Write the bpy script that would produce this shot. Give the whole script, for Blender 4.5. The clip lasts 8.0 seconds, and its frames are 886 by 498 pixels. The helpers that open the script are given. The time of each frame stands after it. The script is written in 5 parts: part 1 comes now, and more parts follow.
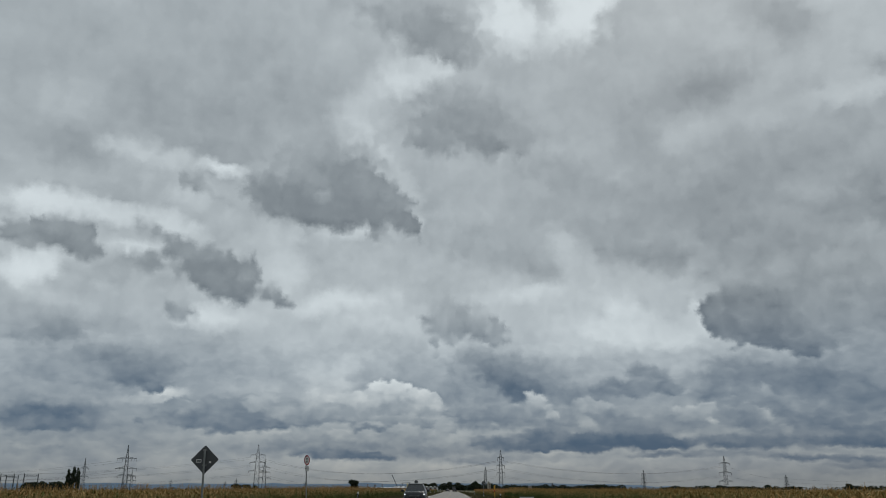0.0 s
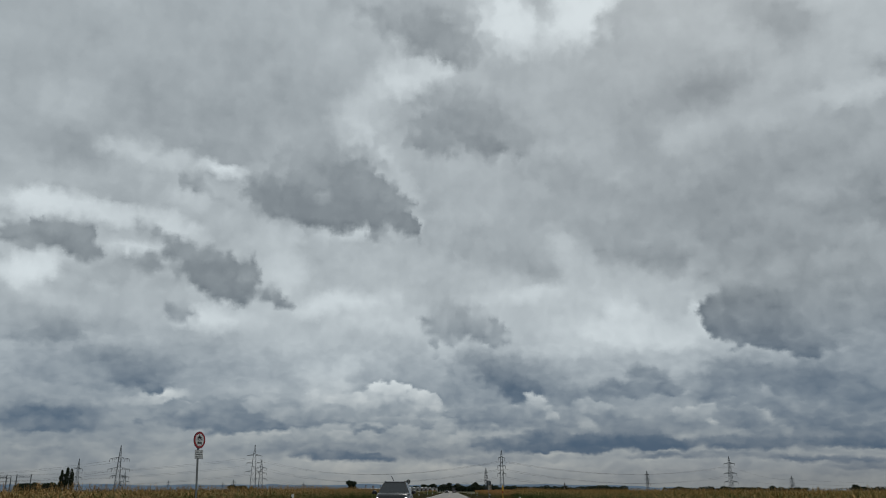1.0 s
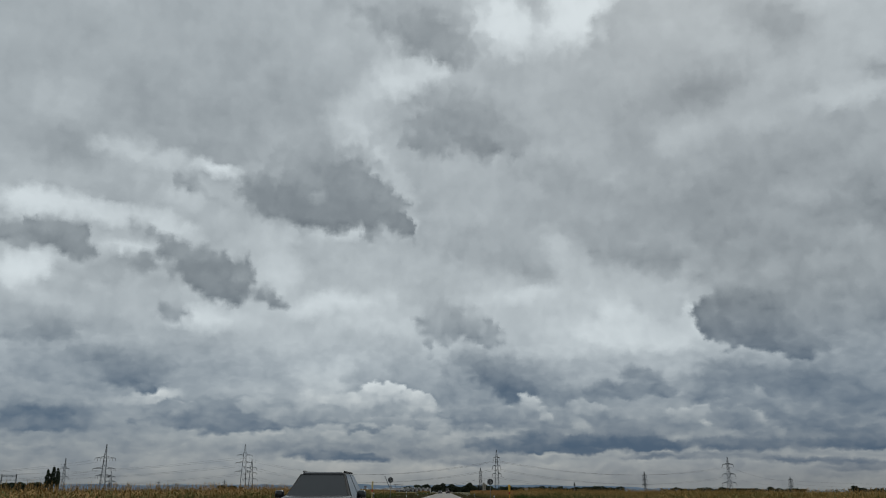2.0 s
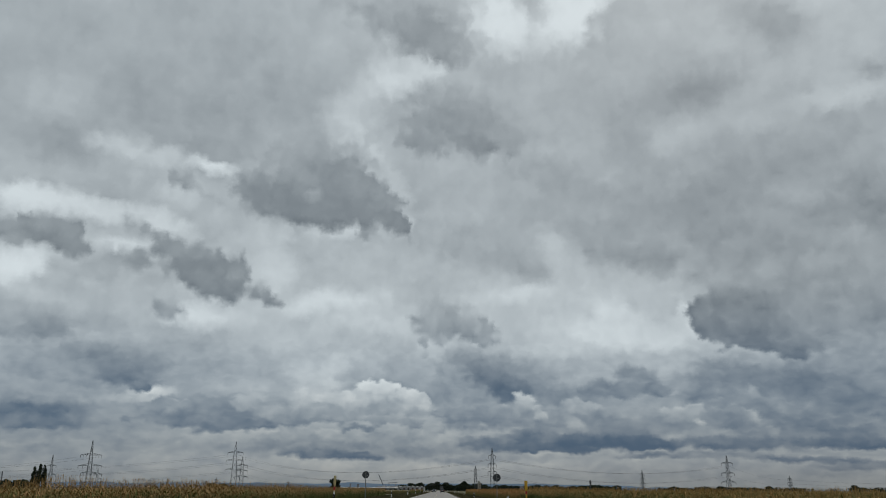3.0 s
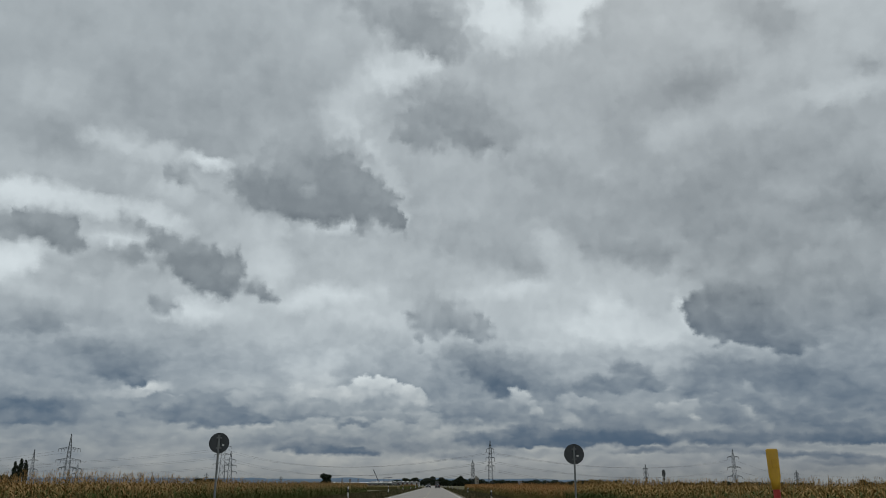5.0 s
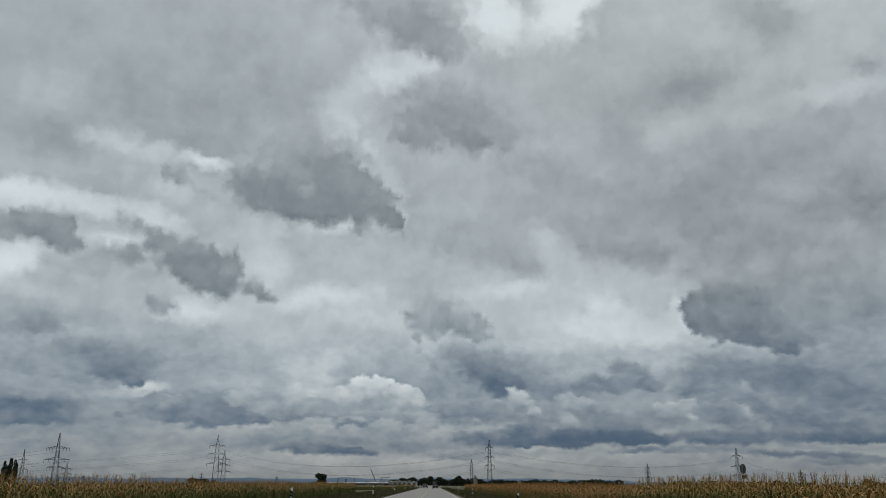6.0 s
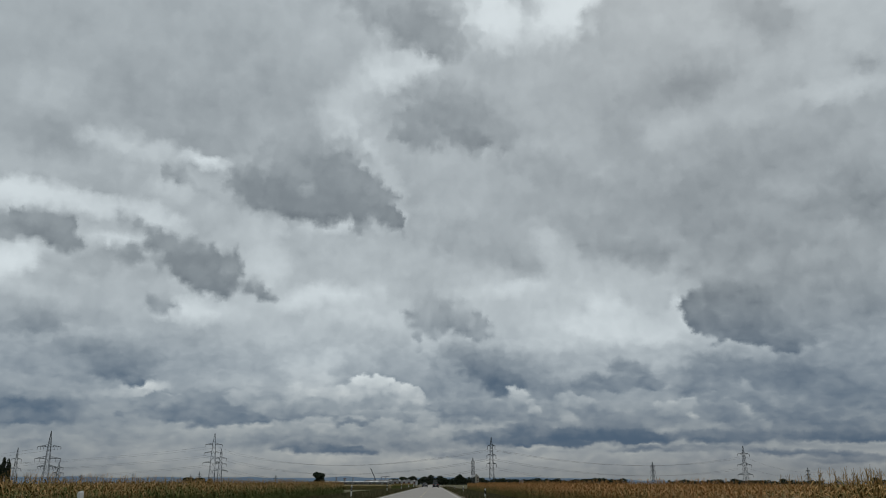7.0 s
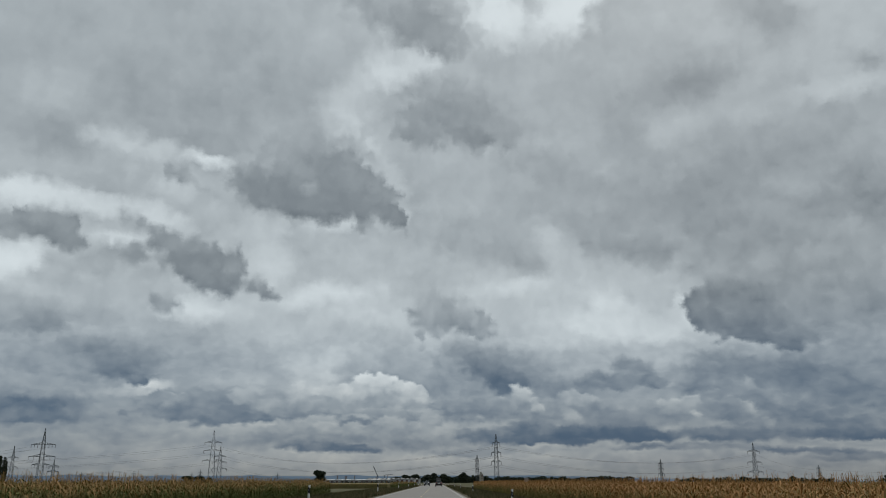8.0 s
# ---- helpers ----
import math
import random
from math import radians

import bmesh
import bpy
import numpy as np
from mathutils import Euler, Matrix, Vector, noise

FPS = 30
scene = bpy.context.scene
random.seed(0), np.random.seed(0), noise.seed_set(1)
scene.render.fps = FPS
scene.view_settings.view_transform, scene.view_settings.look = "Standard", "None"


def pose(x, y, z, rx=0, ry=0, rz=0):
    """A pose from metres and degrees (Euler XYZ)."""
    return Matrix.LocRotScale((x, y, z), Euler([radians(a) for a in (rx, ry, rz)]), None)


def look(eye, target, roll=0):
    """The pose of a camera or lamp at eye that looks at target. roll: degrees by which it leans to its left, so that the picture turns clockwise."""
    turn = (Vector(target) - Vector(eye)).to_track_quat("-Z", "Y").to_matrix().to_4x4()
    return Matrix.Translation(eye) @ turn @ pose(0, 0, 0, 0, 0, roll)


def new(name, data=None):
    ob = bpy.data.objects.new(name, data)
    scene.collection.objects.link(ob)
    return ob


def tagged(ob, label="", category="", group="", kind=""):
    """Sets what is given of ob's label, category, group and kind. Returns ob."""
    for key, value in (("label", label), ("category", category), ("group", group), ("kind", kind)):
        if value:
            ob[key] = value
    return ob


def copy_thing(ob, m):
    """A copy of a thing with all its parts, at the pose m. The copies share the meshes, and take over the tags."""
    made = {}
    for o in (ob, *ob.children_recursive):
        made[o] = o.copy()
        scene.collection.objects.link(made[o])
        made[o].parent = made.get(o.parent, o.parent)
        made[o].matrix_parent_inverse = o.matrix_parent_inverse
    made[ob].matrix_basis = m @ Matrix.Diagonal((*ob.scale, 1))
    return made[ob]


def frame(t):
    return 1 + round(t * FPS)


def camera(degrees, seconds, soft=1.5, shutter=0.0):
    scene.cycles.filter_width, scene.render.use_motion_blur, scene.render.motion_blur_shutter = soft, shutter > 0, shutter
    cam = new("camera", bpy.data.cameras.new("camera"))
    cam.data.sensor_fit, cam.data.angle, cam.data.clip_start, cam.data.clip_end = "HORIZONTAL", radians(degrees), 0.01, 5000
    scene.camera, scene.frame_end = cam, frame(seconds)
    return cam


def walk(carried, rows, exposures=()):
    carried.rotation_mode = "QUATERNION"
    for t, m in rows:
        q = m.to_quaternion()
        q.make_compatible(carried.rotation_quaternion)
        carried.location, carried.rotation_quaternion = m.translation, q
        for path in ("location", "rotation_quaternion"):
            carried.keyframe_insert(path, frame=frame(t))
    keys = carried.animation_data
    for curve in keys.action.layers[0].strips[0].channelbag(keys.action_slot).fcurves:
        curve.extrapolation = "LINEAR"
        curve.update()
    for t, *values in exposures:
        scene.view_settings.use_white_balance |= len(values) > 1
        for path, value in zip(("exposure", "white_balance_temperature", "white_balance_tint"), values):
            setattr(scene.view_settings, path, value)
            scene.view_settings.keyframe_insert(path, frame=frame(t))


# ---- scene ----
cam = camera(58.3, 8.0, soft=1.0)
PATH = [
    (0.0, pose(0.0, 0.00, 1.17, 106.85, 0.07, 0.90)),
    (0.5, pose(0.0, 11.38, 1.17, 106.91, 0.04, 0.88)),
    (1.0, pose(0.0, 22.75, 1.17, 106.92, 0.09, 0.89)),
    (1.5, pose(0.0, 34.12, 1.17, 106.96, 0.05, 0.68)),
    (3.0, pose(0.0, 68.25, 1.17, 106.86, -0.15, 0.07)),
    (3.5, pose(0.0, 79.62, 1.17, 106.74, -0.21, -0.15)),
    (4.0, pose(0.0, 91.00, 1.17, 106.63, -0.11, -0.20)),
    (4.5, pose(0.0, 102.38, 1.17, 106.56, -0.08, -0.19)),
    (6.0, pose(0.0, 136.50, 1.17, 106.53, -0.05, -0.38)),
    (6.5, pose(0.0, 147.88, 1.17, 106.59, 0.06, -0.33)),
    (7.0, pose(0.0, 159.25, 1.17, 106.46, 0.03, -0.34)),
    (7.5, pose(0.0, 170.62, 1.17, 106.39, 0.15, -0.19)),
    (8.0, pose(0.0, 182.00, 1.17, 106.34, 0.10, -0.11)),
]
walk(cam, PATH)

# ---- sky and light ----
world = bpy.data.worlds.new("sky")
scene.world = world
world.use_nodes = True
wt = world.node_tree
wt.nodes.clear()


def wire(tree, socket, value):
    """Plugs a socket into an input, or sets the input's value."""
    if isinstance(value, bpy.types.NodeSocket):
        tree.links.new(value, socket)
    else:
        socket.default_value = value


def math_node(tree, op, a, b=0.0, c=0.0, clamp=False):
    n = tree.nodes.new("ShaderNodeMath")
    n.operation, n.use_clamp = op, clamp
    for k, v in enumerate((a, b, c)):
        wire(tree, n.inputs[k], v)
    return n.outputs[0]


def vec_node(tree, op, a, b=(0, 0, 0), scale=1.0):
    n = tree.nodes.new("ShaderNodeVectorMath")
    n.operation = op
    wire(tree, n.inputs[0], a)
    wire(tree, n.inputs[1], b)
    if op == "SCALE":
        wire(tree, n.inputs["Scale"], scale)
    return n.outputs["Value"] if op in ("LENGTH", "DOT_PRODUCT") else n.outputs[0]


def noise_node(tree, vector, scale, detail=4.0, rough=0.55, distortion=0.0, colour=False):
    n = tree.nodes.new("ShaderNodeTexNoise")
    wire(tree, n.inputs["Vector"], vector)
    n.inputs["Scale"].default_value, n.inputs["Detail"].default_value = scale, detail
    n.inputs["Roughness"].default_value, n.inputs["Distortion"].default_value = rough, distortion
    return n.outputs["Color"] if colour else n.outputs["Fac"]


def range_node(tree, value, lo, hi, to_lo=0.0, to_hi=1.0, kind="SMOOTHSTEP"):
    n = tree.nodes.new("ShaderNodeMapRange")
    n.interpolation_type = kind
    wire(tree, n.inputs["Value"], value)
    for key, v in (("From Min", lo), ("From Max", hi), ("To Min", to_lo), ("To Max", to_hi)):
        wire(tree, n.inputs[key], v)
    return n.outputs["Result"]


def mix_node(tree, fac, a, b, blend="MIX"):
    n = tree.nodes.new("ShaderNodeMix")
    n.data_type, n.blend_type = "RGBA", blend
    wire(tree, n.inputs["Factor"], fac)
    wire(tree, n.inputs["A"], a if isinstance(a, bpy.types.NodeSocket) else (*a, 1.0))
    wire(tree, n.inputs["B"], b if isinstance(b, bpy.types.NodeSocket) else (*b, 1.0))
    return n.outputs["Result"]


# the direction of view as azimuth and elevation in degrees
direction = wt.nodes.new("ShaderNodeTexCoord").outputs["Generated"]
split = wt.nodes.new("ShaderNodeSeparateXYZ")
wire(wt, split.inputs[0], direction)
azimuth = math_node(wt, "MULTIPLY", math_node(wt, "ARCTAN2", split.outputs[0], split.outputs[1]), 57.2958)
elevation = math_node(wt, "MULTIPLY", math_node(wt, "ARCSINE", split.outputs[2]), 57.2958)

# ---- the cloud cover, worked out over a grid of azimuth and elevation ----
HALF_SPAN = 36.0
BREAK = -0.25 + 0.14 * 74
ROW_EL = np.concatenate([-0.25 + 0.14 * np.arange(74), BREAK + 0.42 * np.arange(61)])
ROW_EL = ROW_EL[: len(ROW_EL) // 3 * 3]
AZ, EL = np.meshgrid(np.linspace(-HALF_SPAN, HALF_SPAN, 512), ROW_EL)
# clouds look finer and flatter towards the horizon, where they are far off
DOME_X, DOME_Y = AZ * 0.75, 7.0 * np.log(np.maximum(EL, 0.0) + 5.0) + 0.72 * EL
FLAT = np.interp(EL, (1.0, 20.0), (0.40, 1.0))
sky_rng = np.random.default_rng(11)
GRADIENT = sky_rng.uniform(0, math.tau, (256, 256))


def perlin(x, y):
    """Smooth noise between about -0.7 and 0.7."""
    xi, yi = np.floor(x).astype(int), np.floor(y).astype(int)
    fx, fy = x - xi, y - yi

    def corner(i, j):
        a = GRADIENT[(xi + i) % 256, (yi + j) % 256]
        return np.cos(a) * (fx - i) + np.sin(a) * (fy - j)

    u, v = fx ** 3 * (fx * (fx * 6 - 15) + 10), fy ** 3 * (fy * (fy * 6 - 15) + 10)
    low_pair = corner(0, 0) * (1 - u) + corner(1, 0) * u
    high_pair = corner(0, 1) * (1 - u) + corner(1, 1) * u
    return low_pair * (1 - v) + high_pair * v


def billows(scale, octaves, rough, shift):
    """Layered noise over the dome, no finer than the grid can hold."""
    total, weight, amount = np.zeros_like(AZ), 0.0, 1.0
    for k in range(octaves):
        f = scale * 2 ** k
        if f > 3.2:
            break
        total += amount * perlin(DOME_X * f + shift + 17 * k, DOME_Y * f + shift * 1.7 + 31 * k)
        weight += amount
        amount *= rough
    return total / weight


def smooth(x, lo, hi):
    t = np.clip((x - lo) / np.where(np.abs(hi - lo) < 1e-6, 1e-6, hi - lo), 0, 1)
    return t * t * (3 - 2 * t)


def heads(scale):
    """Rounded heads of cumulus: bulges with creases between them."""
    x, y = (DOME_X + 0.8 * billows(0.8, 3, 0.5, 3)) * scale, (DOME_Y + 0.8 * billows(0.8, 3, 0.5, 8)) * scale
    xi, yi = np.floor(x).astype(int), np.floor(y).astype(int)
    best = np.full_like(x, 9.0)
    for i in (-1, 0, 1):
        for j in (-1, 0, 1):
            a = GRADIENT[(xi + i) % 256, (yi + j) % 256] / math.tau
            b = GRADIENT[(yi + j + 91) % 256, (xi + i + 53) % 256] / math.tau
            best = np.minimum(best, np.hypot(xi + i + a - x, yi + j + b - y))
    return best - 0.45


BULGES = heads(0.55) + 0.45 * heads(1.3)


def edge_kind(big, big_scale, small, small_scale, outer, rough_scale, rough_amount, bulge=0.0, shift=0.0):
    """How a cloud's outline strays: broad and fine warp, the fade's outer radius, and what eats into the edge."""
    wx = 0.5 * (big * billows(big_scale, 2, 0.5, shift + 1) + small * billows(small_scale, 4, 0.6, shift + 2))
    wy = 0.5 * (big * billows(big_scale, 2, 0.5, shift + 5) + small * billows(small_scale, 4, 0.6, shift + 6))
    eat = 0.5 * rough_amount * billows(rough_scale, 5, 0.6, shift + 9) + bulge * BULGES
    return AZ + wx * FLAT, EL + wy * FLAT, outer, eat


SOFT = edge_kind(2.0, 0.18, 1.4, 0.5, 1.40, 0.45, 0.9)
SOFTB = edge_kind(1.5, 0.25, 1.4, 0.7, 1.25, 0.6, 1.2, 0.0, 20)
PLAIN = edge_kind(1.1, 0.30, 1.3, 0.8, 1.12, 0.7, 1.2, 0.12, 40)
TORN = edge_kind(0.8, 0.50, 1.8, 1.1, 1.15, 1.1, 1.7, 0.0, 60)
EDGED = edge_kind(0.8, 0.35, 1.3, 1.0, 1.06, 1.0, 1.1, 0.18, 80)
LUMPY = edge_kind(0.8, 0.45, 1.0, 1.2, 1.06, 0.9, 0.9, 0.50, 100)

cover_tone = 0.44 + 0.22 * billows(0.16, 3, 0.5, 120) + 0.18 * billows(0.45, 5, 0.55, 130)
GRAIN = 0.15 * billows(0.42, 5, 0.55, 140) + np.interp(EL, (8.0, 20.0), (0.06, 0.03)) * billows(1.5, 3, 0.6, 150)
GRAIN = GRAIN - BULGES * np.interp(EL, (6.0, 20.0), (0.14, 0.03))


def bank(az, el, half_width, half_height, turn, base, top, cover, fade_below, fade_above, edge):
    """One cloud in front of the layer, from its base's tone to its top's; fades: 0 soft to 1 sharp."""
    global cover_tone
    ex, ey, outer, eat = edge
    c, s = math.cos(radians(turn)), math.sin(radians(turn))
    dx, dy = ex - az, ey - el
    own_x, own_y = (dx * c + dy * s) / half_width, (dy * c - dx * s) / half_height
    reach = np.hypot(own_x, own_y) + eat
    up = own_y - 0.6 * eat
    mask = cover * smooth(reach, outer, fade_below + (fade_above - fade_below) * smooth(up, -0.7, 0.7))
    cover_tone = cover_tone + mask * (base + (top - base) * smooth(up, -1.0, 1.0) + GRAIN - cover_tone)


# broad masses of the layer
bank(-19.7, 27.2, 15.15, 5.59, 4, 0.32, 0.39, 0.89, 0, 0, SOFT)
bank(19.7, 20.1, 18.24, 5.76, -2, 0.20, 0.26, 0.89, 0, 0, SOFT)
bank(26.1, 12.2, 8.80, 5.14, -12, 0.15, 0.14, 0.89, 0, 0, SOFT)
bank(14.2, 27.6, 11.04, 5.34, -6, 0.32, 0.38, 0.72, 0, 0, SOFT)
bank(1.7, 17.5, 7.22, 3.26, -0, 0.34, 0.38, 0.72, 0, 0, SOFT)
bank(-11.4, 11.5, 12.95, 3.57, 2, 0.51, 0.58, 0.72, 0, 0, SOFT)
bank(9.1, 12.5, 10.47, 4.00, 0, 0.60, 0.61, 0.72, 0, 0, SOFT)
bank(10.8, 6.5, 20.97, 2.33, -1, 0.14, 0.15, 0.83, 0, 0, SOFT)
bank(-22.2, 6.1, 11.33, 2.56, 2, 0.15, 0.18, 0.72, 0, 0, SOFT)
bank(0.2, 2.7, 31.88, 1.00, 0, 0.12, 0.15, 0.72, 0, 0, SOFT)
# grey lobes high up
bank(-19.5, 25.6, 6.39, 2.84, 0, 0.24, 0.32, 0.89, 0.1, 0, SOFTB)
bank(-18.4, 23.6, 4.39, 1.54, -4, 0.24, 0.32, 0.72, 0.2, 0, SOFTB)
bank(-12.5, 27.7, 4.76, 2.69, 5, 0.28, 0.35, 0.72, 0, 0, SOFTB)
bank(-27.5, 22.4, 3.00, 2.36, 0, 0.24, 0.32, 0.83, 0.1, 0.1, SOFTB)
bank(-30.6, 26.2, 3.13, 2.77, 13, 0.35, 0.39, 0.72, 0, 0, SOFTB)
bank(-16.2, 30.7, 3.84, 2.24, 25, 0.30, 0.39, 0.61, 0, 0, SOFTB)
bank(-24.5, 19.3, 4.35, 1.49, -2, 0.36, 0.43, 0.72, 0.1, 0, SOFTB)
bank(25.6, 30.0, 4.28, 2.10, -34, 0.20, 0.26, 0.83, 0.1, 0.1, SOFTB)
bank(19.2, 27.0, 4.82, 1.91, 9, 0.14, 0.24, 0.95, 0.2, 0, SOFTB)
bank(14.4, 25.3, 3.38, 2.32, -15, 0.24, 0.30, 0.72, 0.1, 0, SOFTB)
bank(31.1, 25.9, 1.40, 1.16, -23, 0.20, 0.24, 0.83, 0.1, 0.1, SOFTB)
bank(25.6, 21.9, 6.19, 1.70, -3, 0.18, 0.26, 0.83, 0.1, 0.2, SOFTB)
bank(19.5, 18.5, 4.25, 1.93, -6, 0.13, 0.19, 0.83, 0.1, 0.1, SOFTB)
bank(12.3, 18.7, 2.48, 1.36, -4, 0.26, 0.32, 0.72, 0.1, 0.1, SOFTB)
bank(30.0, 17.9, 3.65, 2.14, -15, 0.05, 0.14, 0.89, 0.1, 0, SOFTB)
bank(26.5, 17.5, 2.10, 1.25, -8, 0.09, 0.15, 0.72, 0.1, 0.1, SOFTB)
bank(14.9, 15.6, 5.55, 1.42, -10, 0.13, 0.22, 0.95, 0.1, 0.3, SOFTB)
bank(21.2, 16.0, 4.11, 1.30, -6, 0.14, 0.18, 0.72, 0, 0, SOFTB)
bank(7.8, 22.2, 3.87, 1.52, -10, 0.24, 0.32, 0.83, 0.2, 0.1, SOFTB)
bank(3.4, 16.7, 4.65, 1.79, -12, 0.26, 0.34, 0.83, 0.1, 0.1, SOFTB)
bank(6.3, 15.4, 2.47, 1.65, -41, 0.28, 0.34, 0.72, 0.1, 0.1, SOFTB)
bank(28.5, 10.1, 4.17, 2.51, -16, 0.17, 0.17, 0.95, 0.1, 0.1, SOFTB)
bank(-3.8, 15.4, 4.20, 1.63, -4, 0.43, 0.48, 0.72, 0.1, 0.1, SOFTB)
bank(-17.9, 10.0, 5.23, 1.91, -2, 0.30, 0.38, 0.83, 0.1, 0.1, SOFTB)
bank(-14.4, 8.3, 4.20, 1.39, 2, 0.28, 0.32, 0.72, 0.1, 0.1, SOFTB)
bank(-3.7, 9.3, 3.26, 1.20, 1, 0.35, 0.41, 0.72, 0.1, 0.1, SOFTB)
# bright breaks
bank(-28.2, 25.1, 2.13, 1.65, 2, 0.51, 0.48, 0.72, 0, 0.1, SOFT)
bank(-22.2, 22.2, 4.55, 0.91, -6, 0.67, 0.64, 0.95, 0.1, 0.1, SOFTB)
bank(-17.5, 21.8, 2.00, 0.62, -3, 0.89, 0.80, 0.95, 0.2, 0.2, SOFTB)
bank(-28.6, 18.1, 4.05, 1.01, 1, 0.94, 0.89, 1, 0.1, 0.2, SOFTB)
bank(-24.3, 17.8, 3.24, 0.82, -5, 0.78, 0.74, 0.95, 0.1, 0.2, SOFTB)
bank(-29.1, 13.5, 1.96, 1.57, -4, 1.05, 1.05, 1, 0.2, 0.1, SOFTB)
bank(-20.6, 17.7, 2.65, 0.92, -14, 0.78, 0.70, 0.95, 0.1, 0.1, SOFTB)
bank(-20.0, 19.5, 1.92, 0.92, -5, 0.63, 0.63, 0.72, 0.1, 0.1, SOFTB)
bank(-23.0, 15.9, 2.55, 0.75, -6, 0.77, 0.73, 0.83, 0.1, 0.1, SOFTB)
bank(-12.5, 15.1, 2.42, 1.59, -26, 0.77, 0.73, 0.83, 0.1, 0.1, SOFTB)
bank(-13.8, 17.0, 3.22, 1.19, 4, 0.58, 0.58, 0.72, 0.1, 0.1, SOFTB)
bank(-17.3, 11.4, 3.79, 0.93, -2, 0.85, 0.77, 0.89, 0.1, 0.1, SOFTB)
bank(-8.3, 12.9, 4.48, 1.05, 6, 0.85, 0.81, 0.89, 0.1, 0.1, SOFTB)
bank(-5.8, 11.7, 4.91, 1.21, 1, 0.73, 0.67, 0.72, 0.1, 0.1, SOFTB)
bank(-7.7, 18.1, 7.54, 0.65, 10, 0.64, 0.61, 0.72, 0.1, 0.1, SOFTB)
bank(-4.1, 28.8, 3.57, 1.66, 19, 0.82, 0.78, 0.95, 0.1, 0.1, SOFTB)
bank(-7.4, 25.6, 2.61, 2.39, 21, 0.68, 0.62, 0.83, 0.1, 0.1, SOFTB)
bank(-1.0, 30.1, 3.19, 0.93, 9, 0.78, 0.71, 0.83, 0.1, 0.1, SOFTB)
bank(-6.2, 24.4, 2.48, 0.68, -45, 0.78, 0.71, 0.72, 0.1, 0.1, SOFTB)
bank(-4.0, 21.9, 1.11, 2.47, 30, 0.56, 0.56, 0.61, 0.1, 0.1, SOFTB)
bank(4.6, 32.5, 3.40, 2.32, -18, 1.15, 1.15, 0.95, 0.1, 0.1, SOFTB)
bank(10.1, 32.6, 3.10, 2.31, 12, 0.96, 1.15, 1, 0.1, 0.1, SOFTB)
bank(11.9, 33.1, 1.71, 1.03, 20, 1.15, 1.15, 0.95, 0.1, 0.1, SOFTB)
bank(6.8, 30.9, 4.54, 1.52, -3, 0.57, 0.63, 0.72, 0, 0, SOFTB)
bank(8.1, 28.1, 5.74, 1.80, 6, 0.41, 0.46, 0.72, 0, 0, SOFTB)
bank(28.6, 27.6, 3.02, 2.15, 7, 0.45, 0.50, 1, 0.1, 0.1, SOFTB)
bank(29.3, 24.7, 3.66, 1.07, 0, 0.55, 0.58, 1, 0.2, 0.1, SOFTB)
bank(23.5, 24.3, 3.60, 1.05, 3, 0.43, 0.45, 0.95, 0.1, 0.1, SOFTB)
bank(17.7, 24.0, 3.21, 1.40, 13, 0.43, 0.43, 0.95, 0.1, 0.1, SOFTB)
bank(11.7, 21.8, 2.53, 1.03, -13, 0.38, 0.41, 0.83, 0.1, 0.1, SOFTB)
bank(30.4, 21.1, 2.01, 1.00, -0, 0.34, 0.36, 0.72, 0.1, 0.1, SOFTB)
bank(27.5, 14.6, 4.40, 0.80, -3, 0.27, 0.29, 0.95, 0.2, 0.2, SOFTB)
bank(2.1, 19.3, 3.01, 0.81, 4, 0.48, 0.46, 0.72, 0.1, 0.1, SOFTB)
bank(8.5, 16.9, 2.32, 1.46, -26, 0.64, 0.61, 0.67, 0.1, 0.2, SOFTB)
bank(4.6, 13.4, 4.57, 1.05, 7, 0.66, 0.63, 0.78, 0.1, 0.2, SOFTB)
bank(6.3, 13.8, 2.32, 0.65, 8, 0.74, 0.71, 0.61, 0.1, 0.2, SOFTB)
bank(11.4, 10.4, 3.96, 1.27, -8, 0.82, 0.79, 1, 0.1, 0.2, SOFTB)
bank(12.5, 11.7, 2.67, 1.56, -33, 0.80, 0.71, 1, 0.2, 0.2, PLAIN)
bank(15.5, 10.4, 3.06, 1.33, -9, 0.73, 0.65, 1, 0.2, 0.2, SOFTB)
bank(8.2, 9.6, 4.82, 0.72, -1, 0.58, 0.56, 0.83, 0.1, 0.1, SOFTB)
bank(18.9, 8.5, 4.75, 0.61, -6, 0.42, 0.39, 0.95, 0.2, 0.2, SOFTB)
bank(24.6, 7.9, 3.76, 0.51, 3, 0.29, 0.29, 0.83, 0.2, 0.2, SOFTB)
bank(-8.9, 8.1, 3.15, 1.83, 21, 0.61, 0.56, 0.95, 0.1, 0.3, PLAIN)
bank(-13.5, 6.8, 4.57, 0.77, 4, 0.42, 0.38, 0.83, 0.1, 0.1, SOFTB)
bank(-19.9, 6.2, 1.77, 0.56, 11, 0.72, 0.70, 0.95, 0.2, 0.2, SOFTB)
bank(-18.2, 5.7, 2.18, 0.19, 2, 0.84, 0.83, 1, 0.2, 0.2, SOFTB)
bank(-22.5, 5.6, 3.07, 0.44, 7, 0.39, 0.40, 0.83, 0.2, 0.2, SOFTB)
